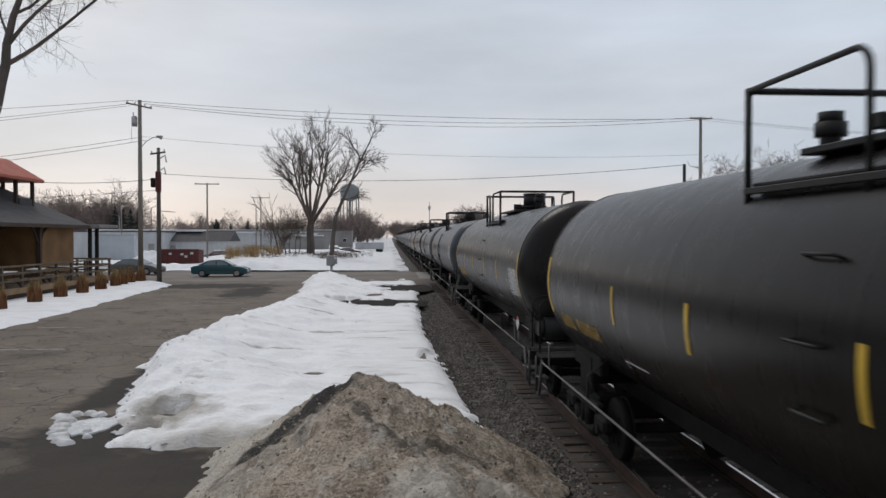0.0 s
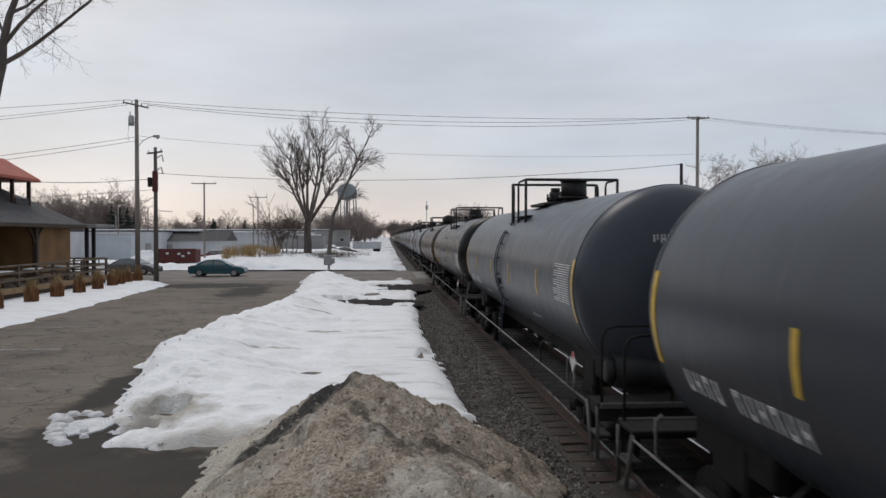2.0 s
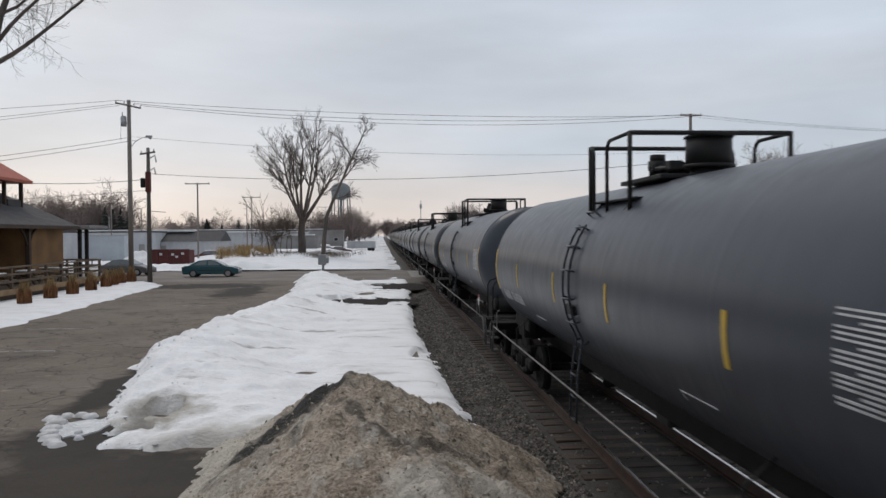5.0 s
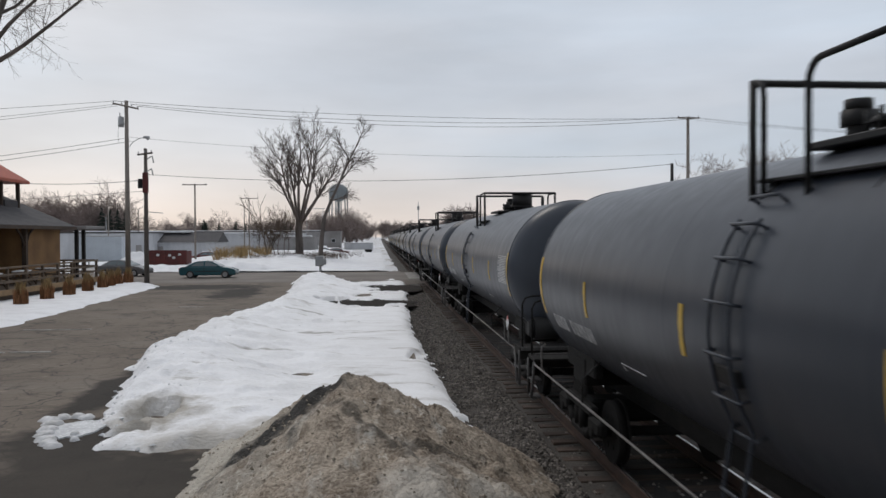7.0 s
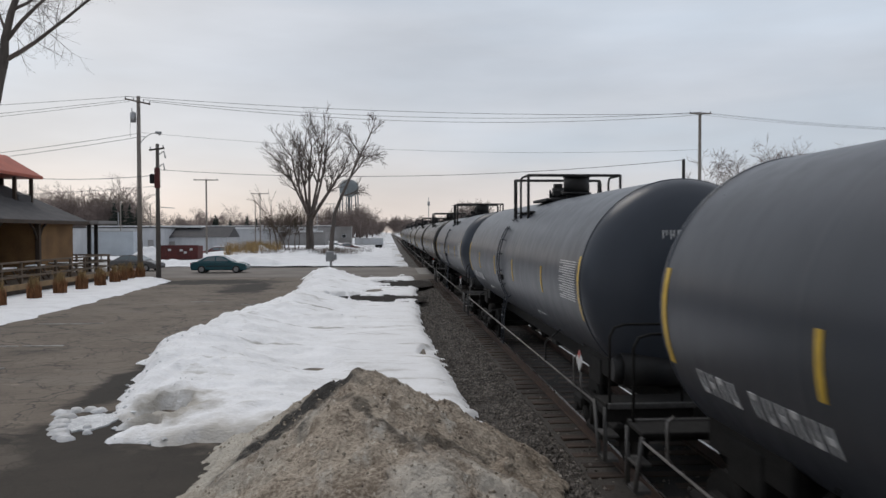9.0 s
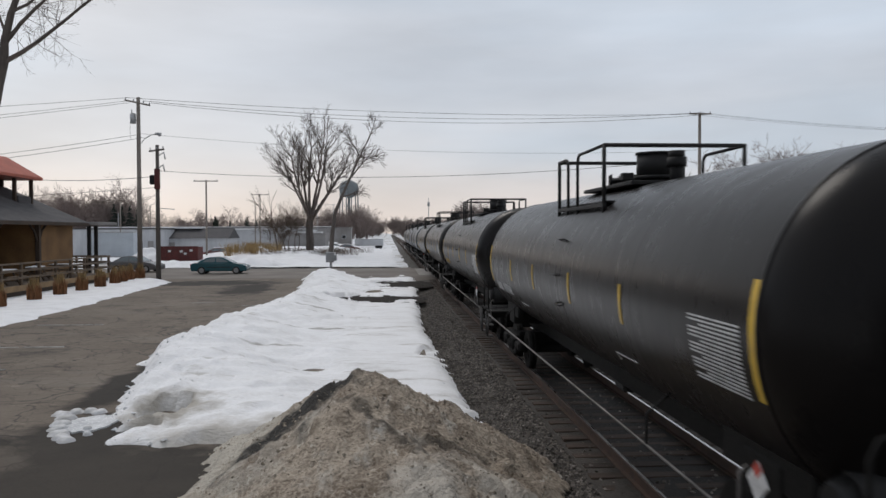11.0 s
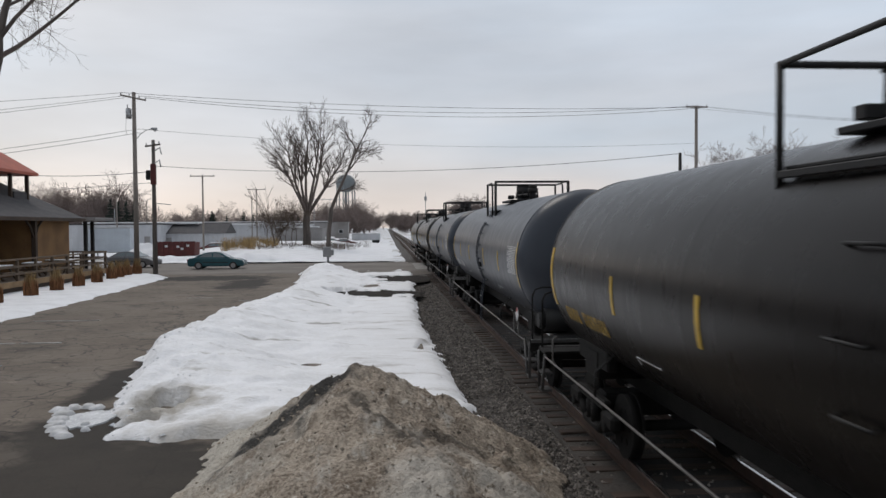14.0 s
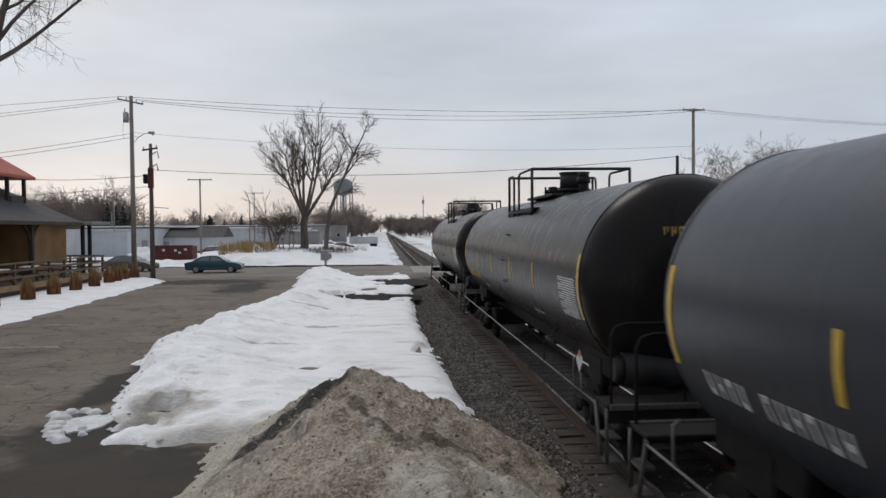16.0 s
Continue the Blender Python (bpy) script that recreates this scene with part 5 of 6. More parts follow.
# ---- utility box, water tower, mast ----
def utility_box():
    ob = thing("utility_box", "grey metal utility cabinet on a short post", "utility box", place=(-5.05, 66, -0.04))
    part("post", tube(bmesh.new(), [(0, 0, 0), (0, 0, 0.95)], 0.11, 10), M["galv"], ob)
    cab = part("cabinet", box(bmesh.new(), -0.42, 0.28, -0.2, 0.2, 0.85, 1.72, bevel=0.03), M["galv"], ob)
    part("door", box(bmesh.new(), -0.37, 0.22, -0.22, -0.2, 0.9, 1.66, bevel=0.005), M["galv"], cab)
    part("side_box", box(bmesh.new(), 0.28, 0.5, -0.14, 0.14, 0.98, 1.45, bevel=0.02), M["galv"], ob)


utility_box()


def water_tower():
    ob = thing("water_tower", "far round pale grey water tower on steel legs", "water tower", place=(-25.2, 480, -0.3))
    bm = bmesh.new()
    prof = [(-5.6, 0.0)] + [(-5.6 * math.cos(a), 6.1 * math.sin(a)) for a in steps(0.25, math.pi - 0.25, 14)] + [(5.6, 0.0)]
    lathe_y(bm, prof, 0, 0, 28)
    for v in bm.verts:
        v.co = Vector((v.co.x, v.co.z, v.co.y + 31))
    part("tank", bm, M["tower"], ob)
    for n in range(6):
        a = n * math.pi / 3 + 0.3
        part("leg", tube(bmesh.new(), [(5.6 * math.cos(a), 5.6 * math.sin(a), 30), (6.4 * math.cos(a), 6.4 * math.sin(a), 0)], 0.35, 8), M["tower"], ob)
    part("riser", tube(bmesh.new(), [(0, 0, 0), (0, 0, 26)], 0.8, 10), M["tower"], ob)


water_tower()
mast = thing("radio_mast", "thin lattice mast far beyond the trees", "mast", place=(23.2, 450, -0.3))
part("shaft", tube(bmesh.new(), [(0, 0, 0), (0, 0, 24)], 0.35, 6, 0.2), M["galv"], mast)
part("antenna", box(bmesh.new(), -0.7, 0.7, -0.3, 0.3, 19, 21.5, bevel=0.1), M["galv"], mast)


# ---- the depot with its deck ----
def depot():
    ob = thing("depot", "old brown depot building with low dark roof and red-roofed lookout", "building", place=(0, 0, 0))
    # walls: far bay in front, porch recess towards the near end
    part("wall", box(bmesh.new(), -22.35, -22.0, 49.0, 54.6, -0.2, 4.15), M["depot_wall"], ob)
    part("wall", box(bmesh.new(), -34.0, -22.353, 54.3, 54.6, -0.2, 4.15), M["depot_wall"], ob)
    part("wall", box(bmesh.new(), -25.3, -25.0, 20.0, 49.0, -0.2, 4.15), M["depot_wall"], ob)
    part("wall", box(bmesh.new(), -25.0, -22.353, 49.0, 49.3, -0.2, 4.15), M["depot_wall"], ob)
    for y, w in ((47.2, 0.9), (43.0, 1.1), (39.0, 1.1), (34.5, 1.0), (30.0, 1.1)):
        win = part("window", box(bmesh.new(), -25.0, -24.93, y - w, y + w, 1.3, 2.9, bevel=0.02), M["dark_wood"], ob)
        part("pane", box(bmesh.new(), -24.93, -24.91, y - w + 0.12, y + w - 0.12, 1.42, 2.78), M["window"], win)
    # hipped roof
    bm = bmesh.new()
    e0, e1 = -21.3, -36.0
    low, high = 4.12, 8.5
    c = [(e0, 16, low), (e0, 55.6, low), (e1, 55.6, low), (e1, 16, low)]
    ridge = [(-28.6, 23, high), (-28.6, 48.3, high)]
    vs = [bm.verts.new(p) for p in c + ridge]
    for f in ((0, 1, 5, 4), (1, 2, 5), (2, 3, 4, 5), (3, 0, 4)):
        bm.faces.new([vs[i] for i in f])
    under = [bm.verts.new((x, y, z - 0.16)) for x, y, z in c]
    for k in range(4):
        bm.faces.new((vs[k], under[k], under[(k + 1) % 4], vs[(k + 1) % 4]))
    bm.faces.new(under)
    bmesh.ops.recalc_face_normals(bm, faces=bm.faces)
    roof = part("roof", bm, M["shingle"], ob)
    part("fascia", box(bmesh.new(), e0, e0 + 0.06, 16, 55.6, low - 0.24, low - 0.02, bevel=0.008), M["dark_wood"], roof)
    part("fascia", box(bmesh.new(), e1, e0 - 0.003, 55.603, 55.66, low - 0.24, low - 0.02, bevel=0.008), M["dark_wood"], roof)
    for y in (49.05, 43.5, 38.0, 32.5, 27.0):
        post = part("post", box(bmesh.new(), -22.0, -21.72, y - 0.14, y + 0.14, 0.6, 3.95, bevel=0.02), M["dark_wood"], ob)
        for s in (-1, 1):
            bm = bmesh.new()
            tube(bm, [(-21.86, y + s * 0.12, 2.9), (-21.86, y + s * 0.55, 3.55), (-21.86, y + s * 1.1, 3.9)], 0.075, 6)
            part("brace", bm, M["dark_wood"], post)
    # lookout
    look_out = part("lookout", box(bmesh.new(), -27.6, -24.6, 44.0, 49.8, 4.6, 6.95), M["grey_wall"], ob, "grey lookout with open porch")
    for x, y in ((-23.35, 51.5), (-23.5, 49.6), (-23.4, 46.0), (-25.2, 51.5)):
        part("porch_post", box(bmesh.new(), x - 0.1, x + 0.1, y - 0.1, y + 0.1, 4.7, 6.95, bevel=0.01), M["dark_wood"], look_out)
    part("porch_wall", box(bmesh.new(), -23.45, -23.3, 49.7, 51.4, 4.8, 5.75, bevel=0.02), M["shingle"], look_out)
    part("porch_floor", box(bmesh.new(), -24.6, -23.2, 43.8, 51.7, 4.72, 4.86, bevel=0.02), M["white_wall"], look_out)
    bm = bmesh.new()
    box(bm, -28.2, -22.9, 43.2, 52.2, 6.86, 7.04)
    vs = [bm.verts.new(p) for p in ((-28.2, 43.2, 7.04), (-22.9, 43.2, 7.04), (-22.9, 52.2, 7.04), (-28.2, 52.2, 7.04), (-24.9, 45.4, 8.25), (-24.3, 50.3, 8.25))]
    for f in ((0, 1, 4), (1, 2, 5, 4), (2, 3, 5), (3, 0, 4, 5)):
        bm.faces.new([vs[i] for i in f])
    bmesh.ops.recalc_face_normals(bm, faces=bm.faces)
    part("lookout_roof", bm, M["red_roof"], ob, "faded red hipped roof")
    # small canopy at the far end
    part("canopy", box(bmesh.new(), -24.2, -21.2, 57.2, 61.0, 3.95, 4.2, bevel=0.03), M["grey_wall"], ob)
    for x, y in ((-22.35, 58.4), (-22.6, 60.4)):
        part("canopy_post", box(bmesh.new(), x - 0.12, x + 0.12, y - 0.12, y + 0.12, -0.2, 3.95, bevel=0.02), M["black_steel"], ob)


depot()


def deck():
    ob = thing("wooden_deck", "raised weathered wooden deck with plank railings beside the depot", "deck", place=(0, 0, 0))
    part("deck_floor", box(bmesh.new(), -22.0, -19.35, 16, 54.4, 0.34, 0.6, bevel=0.01), M["deck_wood"], ob)
    part("edge_board", box(bmesh.new(), -19.347, -19.30, 16, 54.4, 0.34, 0.64, bevel=0.006), M["edge_board"], ob, "ochre board along the deck edge")
    part("skirt", box(bmesh.new(), -19.62, -19.5, 16, 54.2, -0.2, 0.34), M["dark_wood"], ob, "dark skirt under the deck")
    y = 16.5
    while y < 54.4:
        part("railing_post", box(bmesh.new(), -19.56, -19.42, y - 0.07, y + 0.07, 0.6, 1.82, bevel=0.012), M["deck_wood"], ob)
        y += 2.1
    for z, h in ((1.78, 0.05), (1.40, 0.06), (1.02, 0.06)):
        part("railing_board", box(bmesh.new(), -19.42, -19.37, 16, 54.35, z - h, z + h, bevel=0.008), M["deck_wood"], ob)
    for z in (1.78, 1.40, 1.02):
        part("railing_board", box(bmesh.new(), -21.9, -19.57, 54.27, 54.32, z - 0.06, z + 0.06, bevel=0.008), M["deck_wood"], ob)
    for x in (-20.2, -20.9, -21.6):
        part("railing_post", box(bmesh.new(), x - 0.06, x + 0.06, 54.12, 54.26, 0.6, 1.82, bevel=0.012), M["deck_wood"], ob)


deck()


def picnic_table(place, rz):
    ob = thing("picnic_table", "weathered wooden picnic table on the deck, snow on its top", "picnic table", "tables on the deck", place=place, rz=rz)
    part("tabletop", box(bmesh.new(), -0.38, 0.38, -0.9, 0.9, 0.72, 0.77, bevel=0.01), M["deck_wood"], ob)
    part("snow_cover", box(bmesh.new(), -0.34, 0.34, -0.85, 0.85, 0.77, 0.83, bevel=0.025), M["snow"], ob, "thin layer of snow")
    for s in (-1, 1):
        part("bench", box(bmesh.new(), s * 0.7 - 0.13, s * 0.7 + 0.13, -0.9, 0.9, 0.42, 0.46, bevel=0.01), M["deck_wood"], ob)
        for e in (-1, 1):
            part("leg", tube(bmesh.new(), [(s * 0.62, e * 0.6, 0), (s * 0.18, e * 0.6, 0.73)], 0.05, 6), M["deck_wood"], ob)
        part("crosspiece", box(bmesh.new(), -0.72, 0.72, s * 0.6 - 0.03, s * 0.6 + 0.03, 0.36, 0.42), M["deck_wood"], ob)


picnic_table((-20.9, 46.5, 0.6), 10)
picnic_table((-20.8, 50.2, 0.6), 80)
picnic_table((-20.8, 42.4, 0.6), -5)


# ---- buildings behind ----
def shed(place, size, wall, roof, label, gable=0.0, doors=(), windows=(), snow=0.0):
    """A low building; the front looks towards the track end, its size along x, y and z."""
    sx, sy, sz = size
    ob = thing("warehouse", label, "building", place=place)
    part("wall", box(bmesh.new(), 0, sx, 0, sy, 0, sz), M[wall], ob)
    if gable:
        bm = bmesh.new()
        p = [(-0.3, -0.3, sz - 0.05), (sx + 0.3, -0.3, sz - 0.05), (sx + 0.3, sy + 0.3, sz - 0.05), (-0.3, sy + 0.3, sz - 0.05), (-0.3, sy / 2, sz + gable), (sx + 0.3, sy / 2, sz + gable)]
        vs = [bm.verts.new(q) for q in p]
        for f in ((0, 1, 5, 4), (2, 3, 4, 5), (1, 2, 5), (3, 0, 4), (3, 2, 1, 0)):
            bm.faces.new([vs[i] for i in f])
        bmesh.ops.recalc_face_normals(bm, faces=bm.faces)
        r = part("roof", bm, M[roof], ob)
    else:
        r = part("roof", box(bmesh.new(), -0.15, sx + 0.15, -0.15, sy + 0.15, sz, sz + 0.18, bevel=0.02), M[roof], ob)
    if snow:
        z = sz + gable if gable else sz + 0.18
        part("roof_snow", box(bmesh.new(), 0.1, sx * snow, sy * 0.35, sy * 0.75, z - 0.12 if gable else z, z + 0.28, bevel=0.1), M["snow"], r, "snow left on the roof")
    for x, w, h in doors:
        part("door", box(bmesh.new(), x, x + w, -0.06, 0.0, 0.05, h, bevel=0.015), M["grey_wall"], ob)
    for x, w, z, h in windows:
        win = part("window", box(bmesh.new(), x, x + w, -0.05, 0.0, z, z + h, bevel=0.015), M["white_wall"], ob)
        part("pane", box(bmesh.new(), x + 0.1, x + w - 0.1, -0.07, -0.05, z + 0.1, z + h - 0.1), M["window"], win)
    return ob


shed((-50.6, 125, -0.3), (13.6, 16, 4.3), "white_wall", "shingle", "long white flat-roofed warehouse", doors=((11.9, 0.9, 2.4), (3.0, 3.2, 3.2)), windows=((10.2, 0.8, 1.4, 0.9),), snow=0.9)
shed((-38.6, 131, -0.3), (11.2, 9, 2.8), "white_wall", "shingle", "low pale shed with a dark snowy gabled roof", gable=1.7, doors=((1.5, 1.0, 2.1),), snow=0.55)
shed((-32.6, 150, -0.3), (17.0, 14, 4.1), "white_wall", "white_wall", "long low white building with a flat snowy roof", windows=((13.6, 0.9, 1.4, 1.2), (15.2, 0.9, 1.4, 1.2)), snow=0.98)
shed((-66, 210, -0.3), (52, 26, 5.0), "grey_wall", "shingle", "wide dark flat-roofed building in the distance", windows=((8, 1.4, 2.4, 1.2), (16, 1.4, 2.4, 1.2), (24, 1.4, 2.4, 1.2), (33, 1.4, 2.4, 1.2), (41, 1.4, 2.4, 1.2)), snow=0.95)
shed((-20.5, 142, -0.3), (8.6, 8, 3.4), "grey_wall", "grey_wall", "small grey shed behind the big tree", doors=((1.0, 2.4, 2.4), (5.0, 1.8, 2.3)), snow=0.9)
shed((-12.2, 180, -0.3), (3.2, 5, 4.7), "grey_wall", "grey_wall", "small grey box-shaped building beyond the tree", windows=((1.0, 1.0, 2.2, 0.9),))


def box_trailer(place, size, label, mat, legs=True):
    sx, sy, sz = size
    ob = thing("box_trailer", label, "trailer", place=place)
    body = part("body", box(bmesh.new(), 0, sx, 0, sy, 0.75, 0.75 + sz, bevel=0.03), M[mat], ob)
    part("top_rail", box(bmesh.new(), -0.02, sx + 0.02, -0.03, sy + 0.03, 0.72 + sz, 0.84 + sz, bevel=0.01), M["galv"], body)
    part("bottom_rail", box(bmesh.new(), -0.02, sx + 0.02, -0.03, sy + 0.03, 0.68, 0.8, bevel=0.01), M["galv"], body)
    for n in range(int(sx / 0.6)):
        part("panel_rib", box(bmesh.new(), n * 0.6 + 0.28, n * 0.6 + 0.31, -0.015, 0.0, 0.82, 0.70 + sz), M[mat], body)
    for x in (sx * 0.78, sx * 0.9):
        for y in (0.25, sy - 0.25):
            part("wheel", tube(bmesh.new(), [(x, y - 0.13, 0.45), (x, y + 0.13, 0.45)], 0.45, 16), M["rubber"], ob)
    for y in (0.4, sy - 0.4):
        part("landing_leg", box(bmesh.new(), sx * 0.12, sx * 0.12 + 0.15, y - 0.07, y + 0.07, 0.0, 0.7), M["galv"], ob)


box_trailer((-36.4, 95, -0.25), (5.3, 2.4, 2.95), "pale bluish-white box trailer parked by the warehouse", "blue_white")
box_trailer((-7.8, 172, -0.3), (6.4, 2.4, 1.35), "low white utility trailer parked far off", "white_wall")


def dumpster():
    ob = thing("roll_off_dumpster", "open maroon roll-off dumpster with white labels", "dumpster", place=(-25.9, 88, -0.28), rz=0)
    bm = bmesh.new()
    L, W, Hh, t = 4.2, 2.3, 2.05, 0.06
    box(bm, 0, L, 0, W, 0.15, 0.24)
    for x0, x1, y0, y1 in ((0, L, 0, t), (0, L, W - t, W), (0, t, t, W - t), (L - t, L, t, W - t)):
        box(bm, x0, x1, y0, y1, 0.24, Hh)
    body = part("body", bm, M["dumpster"], ob)
    for n in range(8):
        part("side_rib", box(bmesh.new(), 0.08 + n * 0.57, 0.18 + n * 0.57, -0.09, 0.0, 0.2, Hh - 0.05, bevel=0.01), M["dumpster"], body)
    part("top_rail", box(bmesh.new(), -0.05, L + 0.05, -0.1, 0.06, Hh, Hh + 0.1, bevel=0.015), M["dumpster"], body)
    for x, z in ((0.9, 1.5), (2.2, 1.45), (2.65, 1.2), (3.3, 1.55)):
        part("sticker", box(bmesh.new(), x, x + 0.32, -0.105, -0.09, z, z + 0.24), M["white_paint"], body, "white label panel")
    for x in (0.5, L - 0.5):
        part("roller", tube(bmesh.new(), [(x, 0.3, 0.1), (x, W - 0.3, 0.1)], 0.1, 10), M["grimy_steel"], ob)


dumpster()


# ---- cars ----
def sedan(name, label, place, rz, paint, snow=False):
    """A four-door saloon along its own x, nose towards +x."""
    ob = thing(name, label, "car", "parked cars" if snow or name != "sedan" else "", place=place, rz=rz)
    prof = [(-2.28, 0.42), (-2.30, 0.72), (-2.16, 0.90), (-1.45, 0.98), (1.0, 0.93), (1.75, 0.84), (2.2, 0.68), (2.30, 0.48), (2.22, 0.24), (-2.2, 0.24)]
    bm = bmesh.new()
    rings = []
    for w, shrink in ((-0.87, 0.06), (-0.83, 0.0), (0.83, 0.0), (0.87, 0.06)):
        ring = []
        for x, z in prof:
            ring.append(bm.verts.new((x * (1 - shrink * 0.3), w, 0.55 + (z - 0.55) * (1 - shrink * 2.2))))
        rings.append(ring)
    for a, b in zip(rings, rings[1:]):
        for k in range(len(prof)):
            bm.faces.new((a[k], a[(k + 1) % len(prof)], b[(k + 1) % len(prof)], b[k]))
    bm.faces.new(rings[0])
    bm.faces.new(rings[-1][::-1])
    bmesh.ops.recalc_face_normals(bm, faces=bm.faces)
    bmesh.ops.bevel(bm, geom=[e for e in bm.edges if len(e.link_faces) == 2 and e.calc_face_angle(0) > 0.5], offset=0.04, segments=2, affect="EDGES")
    body = part("body", bm, paint, ob, smooth=False)
    cabin_low = [(-1.75, 0.96), (-0.95, 1.36), (-0.2, 1.42), (0.25, 1.38), (1.15, 0.92)]
    bm = bmesh.new()
    left = [bm.verts.new((x, -0.78 + (z - 0.92) * 0.36, z)) for x, z in cabin_low]
    right = [bm.verts.new((x, 0.78 - (z - 0.92) * 0.36, z)) for x, z in cabin_low]
    for k in range(4):
        bm.faces.new((left[k], left[k + 1], right[k + 1], right[k]))
    bm.faces.new(left[::-1])
    bm.faces.new(right)
    bm.faces.new((left[4], left[0], right[0], right[4]))
    bmesh.ops.recalc_face_normals(bm, faces=bm.faces)
    cabin = part("roof", bm, paint, body)

    def pane(nm, pts, lift):
        b2 = bmesh.new()
        f = [b2.verts.new(Vector(p) + Vector(lift)) for p in pts]
        g = [b2.verts.new(Vector(p)) for p in pts]
        b2.faces.new(f)
        for k in range(len(pts)):
            b2.faces.new((f[k], g[k], g[(k + 1) % len(pts)], f[(k + 1) % len(pts)]))
        bmesh.ops.recalc_face_normals(b2, faces=b2.faces)
        part(nm, b2, M["glass"], cabin, "glass with sky reflection in its colour")

    for s in (-1, 1):
        def at(x, z):
            return (x, s * (0.78 - (z - 0.92) * 0.36), z)
        pane("side_window", [at(-1.35, 1.0), at(-0.9, 1.29), at(-0.32, 1.34), at(-0.32, 1.0)], (0, s * 0.012, 0))
        pane("side_window", [at(-0.22, 1.0), at(-0.22, 1.345), at(0.2, 1.31), at(0.85, 0.99)], (0, s * 0.012, 0))
    pane("windscreen", [(0.33, -0.58, 1.34), (1.05, -0.7, 0.97), (1.05, 0.7, 0.97), (0.33, 0.58, 1.34)], (0.01, 0, 0.015))
    pane("rear_window", [(-1.02, -0.58, 1.32), (-1.62, -0.68, 1.03), (-1.62, 0.68, 1.03), (-1.02, 0.58, 1.32)], (-0.01, 0, 0.015))
    for x in (-1.38, 1.42):
        for s in (-1, 1):
            bm = bmesh.new()
            tube(bm, [(x, s * 0.70, 0.31), (x, s * 0.885, 0.31)], 0.31, 20)
            wh = part("wheel", bm, M["rubber"], ob)
            part("rim", tube(bmesh.new(), [(x, s * 0.885, 0.31), (x, s * 0.9, 0.31)], 0.2, 16), M["rim"], wh)
    for s in (-1, 1):
        part("headlight", box(bmesh.new(), 2.16, 2.27, s * 0.62 - 0.16, s * 0.62 + 0.16, 0.58, 0.7, bevel=0.02), M["rim"], body)
        part("tail_light", box(bmesh.new(), -2.31, -2.2, s * 0.66 - 0.16, s * 0.66 + 0.16, 0.68, 0.84, bevel=0.02), M["red_lens"], body)
        part("mirror", box(bmesh.new(), 0.75, 0.9, s * 0.86 - 0.08, s * 0.86 + 0.08, 0.95, 1.07, bevel=0.03), paint, body)
        part("door_seam", box(bmesh.new(), -0.28, -0.265, s * 0.868 - 0.006, s * 0.868 + 0.006, 0.4, 0.93), M["black_steel"], body)
        part("sill_trim", box(bmesh.new(), -1.0, 1.05, s * 0.872 - 0.008, s * 0.872 + 0.008, 0.55, 0.6), M["black_steel"], body)
    if snow:
        part("snow_cover", box(bmesh.new(), -1.0, 0.3, -0.56, 0.56, 1.4, 1.52, bevel=0.05), M["snow"], ob, "snow on the roof")
    return ob


sedan("sedan", "dark teal four-door sedan stopped on the road", (-14.05, 64.5, -0.035), 0, M["teal_paint"])
sedan("parked_sedan", "silver sedan parked behind the deck", (-22.2, 68.5, -0.04), -14, M["silver_paint"])
sedan("parked_sedan", "maroon sedan parked among snow piles", (-22.6, 104, -0.05), 15, M["maroon_paint"], True)
sedan("parked_sedan", "dark sedan parked far off with snow on its roof", (-10.7, 150, -0.28), 25, M["dark_paint"], True)
sedan("parked_sedan", "maroon sedan parked far off beside a trailer", (-7.9, 146, -0.28), 0, M["maroon_paint"], True)
sedan("parked_sedan", "dark sedan parked beyond the big tree", (-13.5, 158, -0.28), 60, M["dark_paint"], True)


def pile(cx, cy, rx, ry, top, label, seed, name="snow_hump"):
    bm = bmesh.new()

    def h(x, y):
        d = math.sqrt(((x - cx) / rx) ** 2 + ((y - cy) / ry) ** 2)
        return -0.45 + (top + 0.45) * max(0, 1 - d) ** 0.8 * (1 + 0.3 * fbm(x, y, 0.5, 4, seed)) + 0.08 * fbm(x, y, 1.5, 3, seed)
    sheet(bm, steps(cx - rx, cx + rx, 34), steps(cy - ry, cy + ry, 26), h)
    tagged(part(name, bm, M["snow"]), label, "snow pile", "ploughed snow piles")


pile(-15.2, 80.5, 6.5, 4.0, 1.05, "low pile of ploughed snow behind the road", 1.0)
pile(-22.5, 80.5, 5.0, 3.0, 0.55, "lumpy grey pile of ploughed snow near the dumpster", 2.0)
pile(-28.5, 93, 3.6, 3.0, 1.5, "rounded snow pile beside the pale trailer", 3.0)
pile(-18.0, 106, 4.0, 3.0, 1.5, "snow pile by the dead grass", 4.0)
pile(-3.2, 190, 4.0, 9.0, 1.2, "far pile of snow near the track", 5.0)


# ---- lot markings, wet stains, ice ----
def flat_patch(name, label, cx, cy, rx, ry, z, mat, seed, ragged=0.28, category="stain", parent=None):
    bm = bmesh.new()
    n = 60
    ring, outer = [], []
    for k in range(n):
        a = 2 * math.pi * k / n
        r = 1 + ragged * fbm(math.cos(a) * 2, math.sin(a) * 2, 1.0, 4, seed)
        ring.append(bm.verts.new((cx + rx * r * math.cos(a), cy + ry * r * math.sin(a), z)))
        outer.append(bm.verts.new((cx + rx * r * math.cos(a) * 1.02, cy + ry * r * math.sin(a) * 1.02, z - 0.03)))
    bm.faces.new(ring)
    for k in range(n):
        bm.faces.new((ring[k], outer[k], outer[(k + 1) % n], ring[(k + 1) % n]))
    return tagged(part(name, bm, mat), label, category, kind="structure")


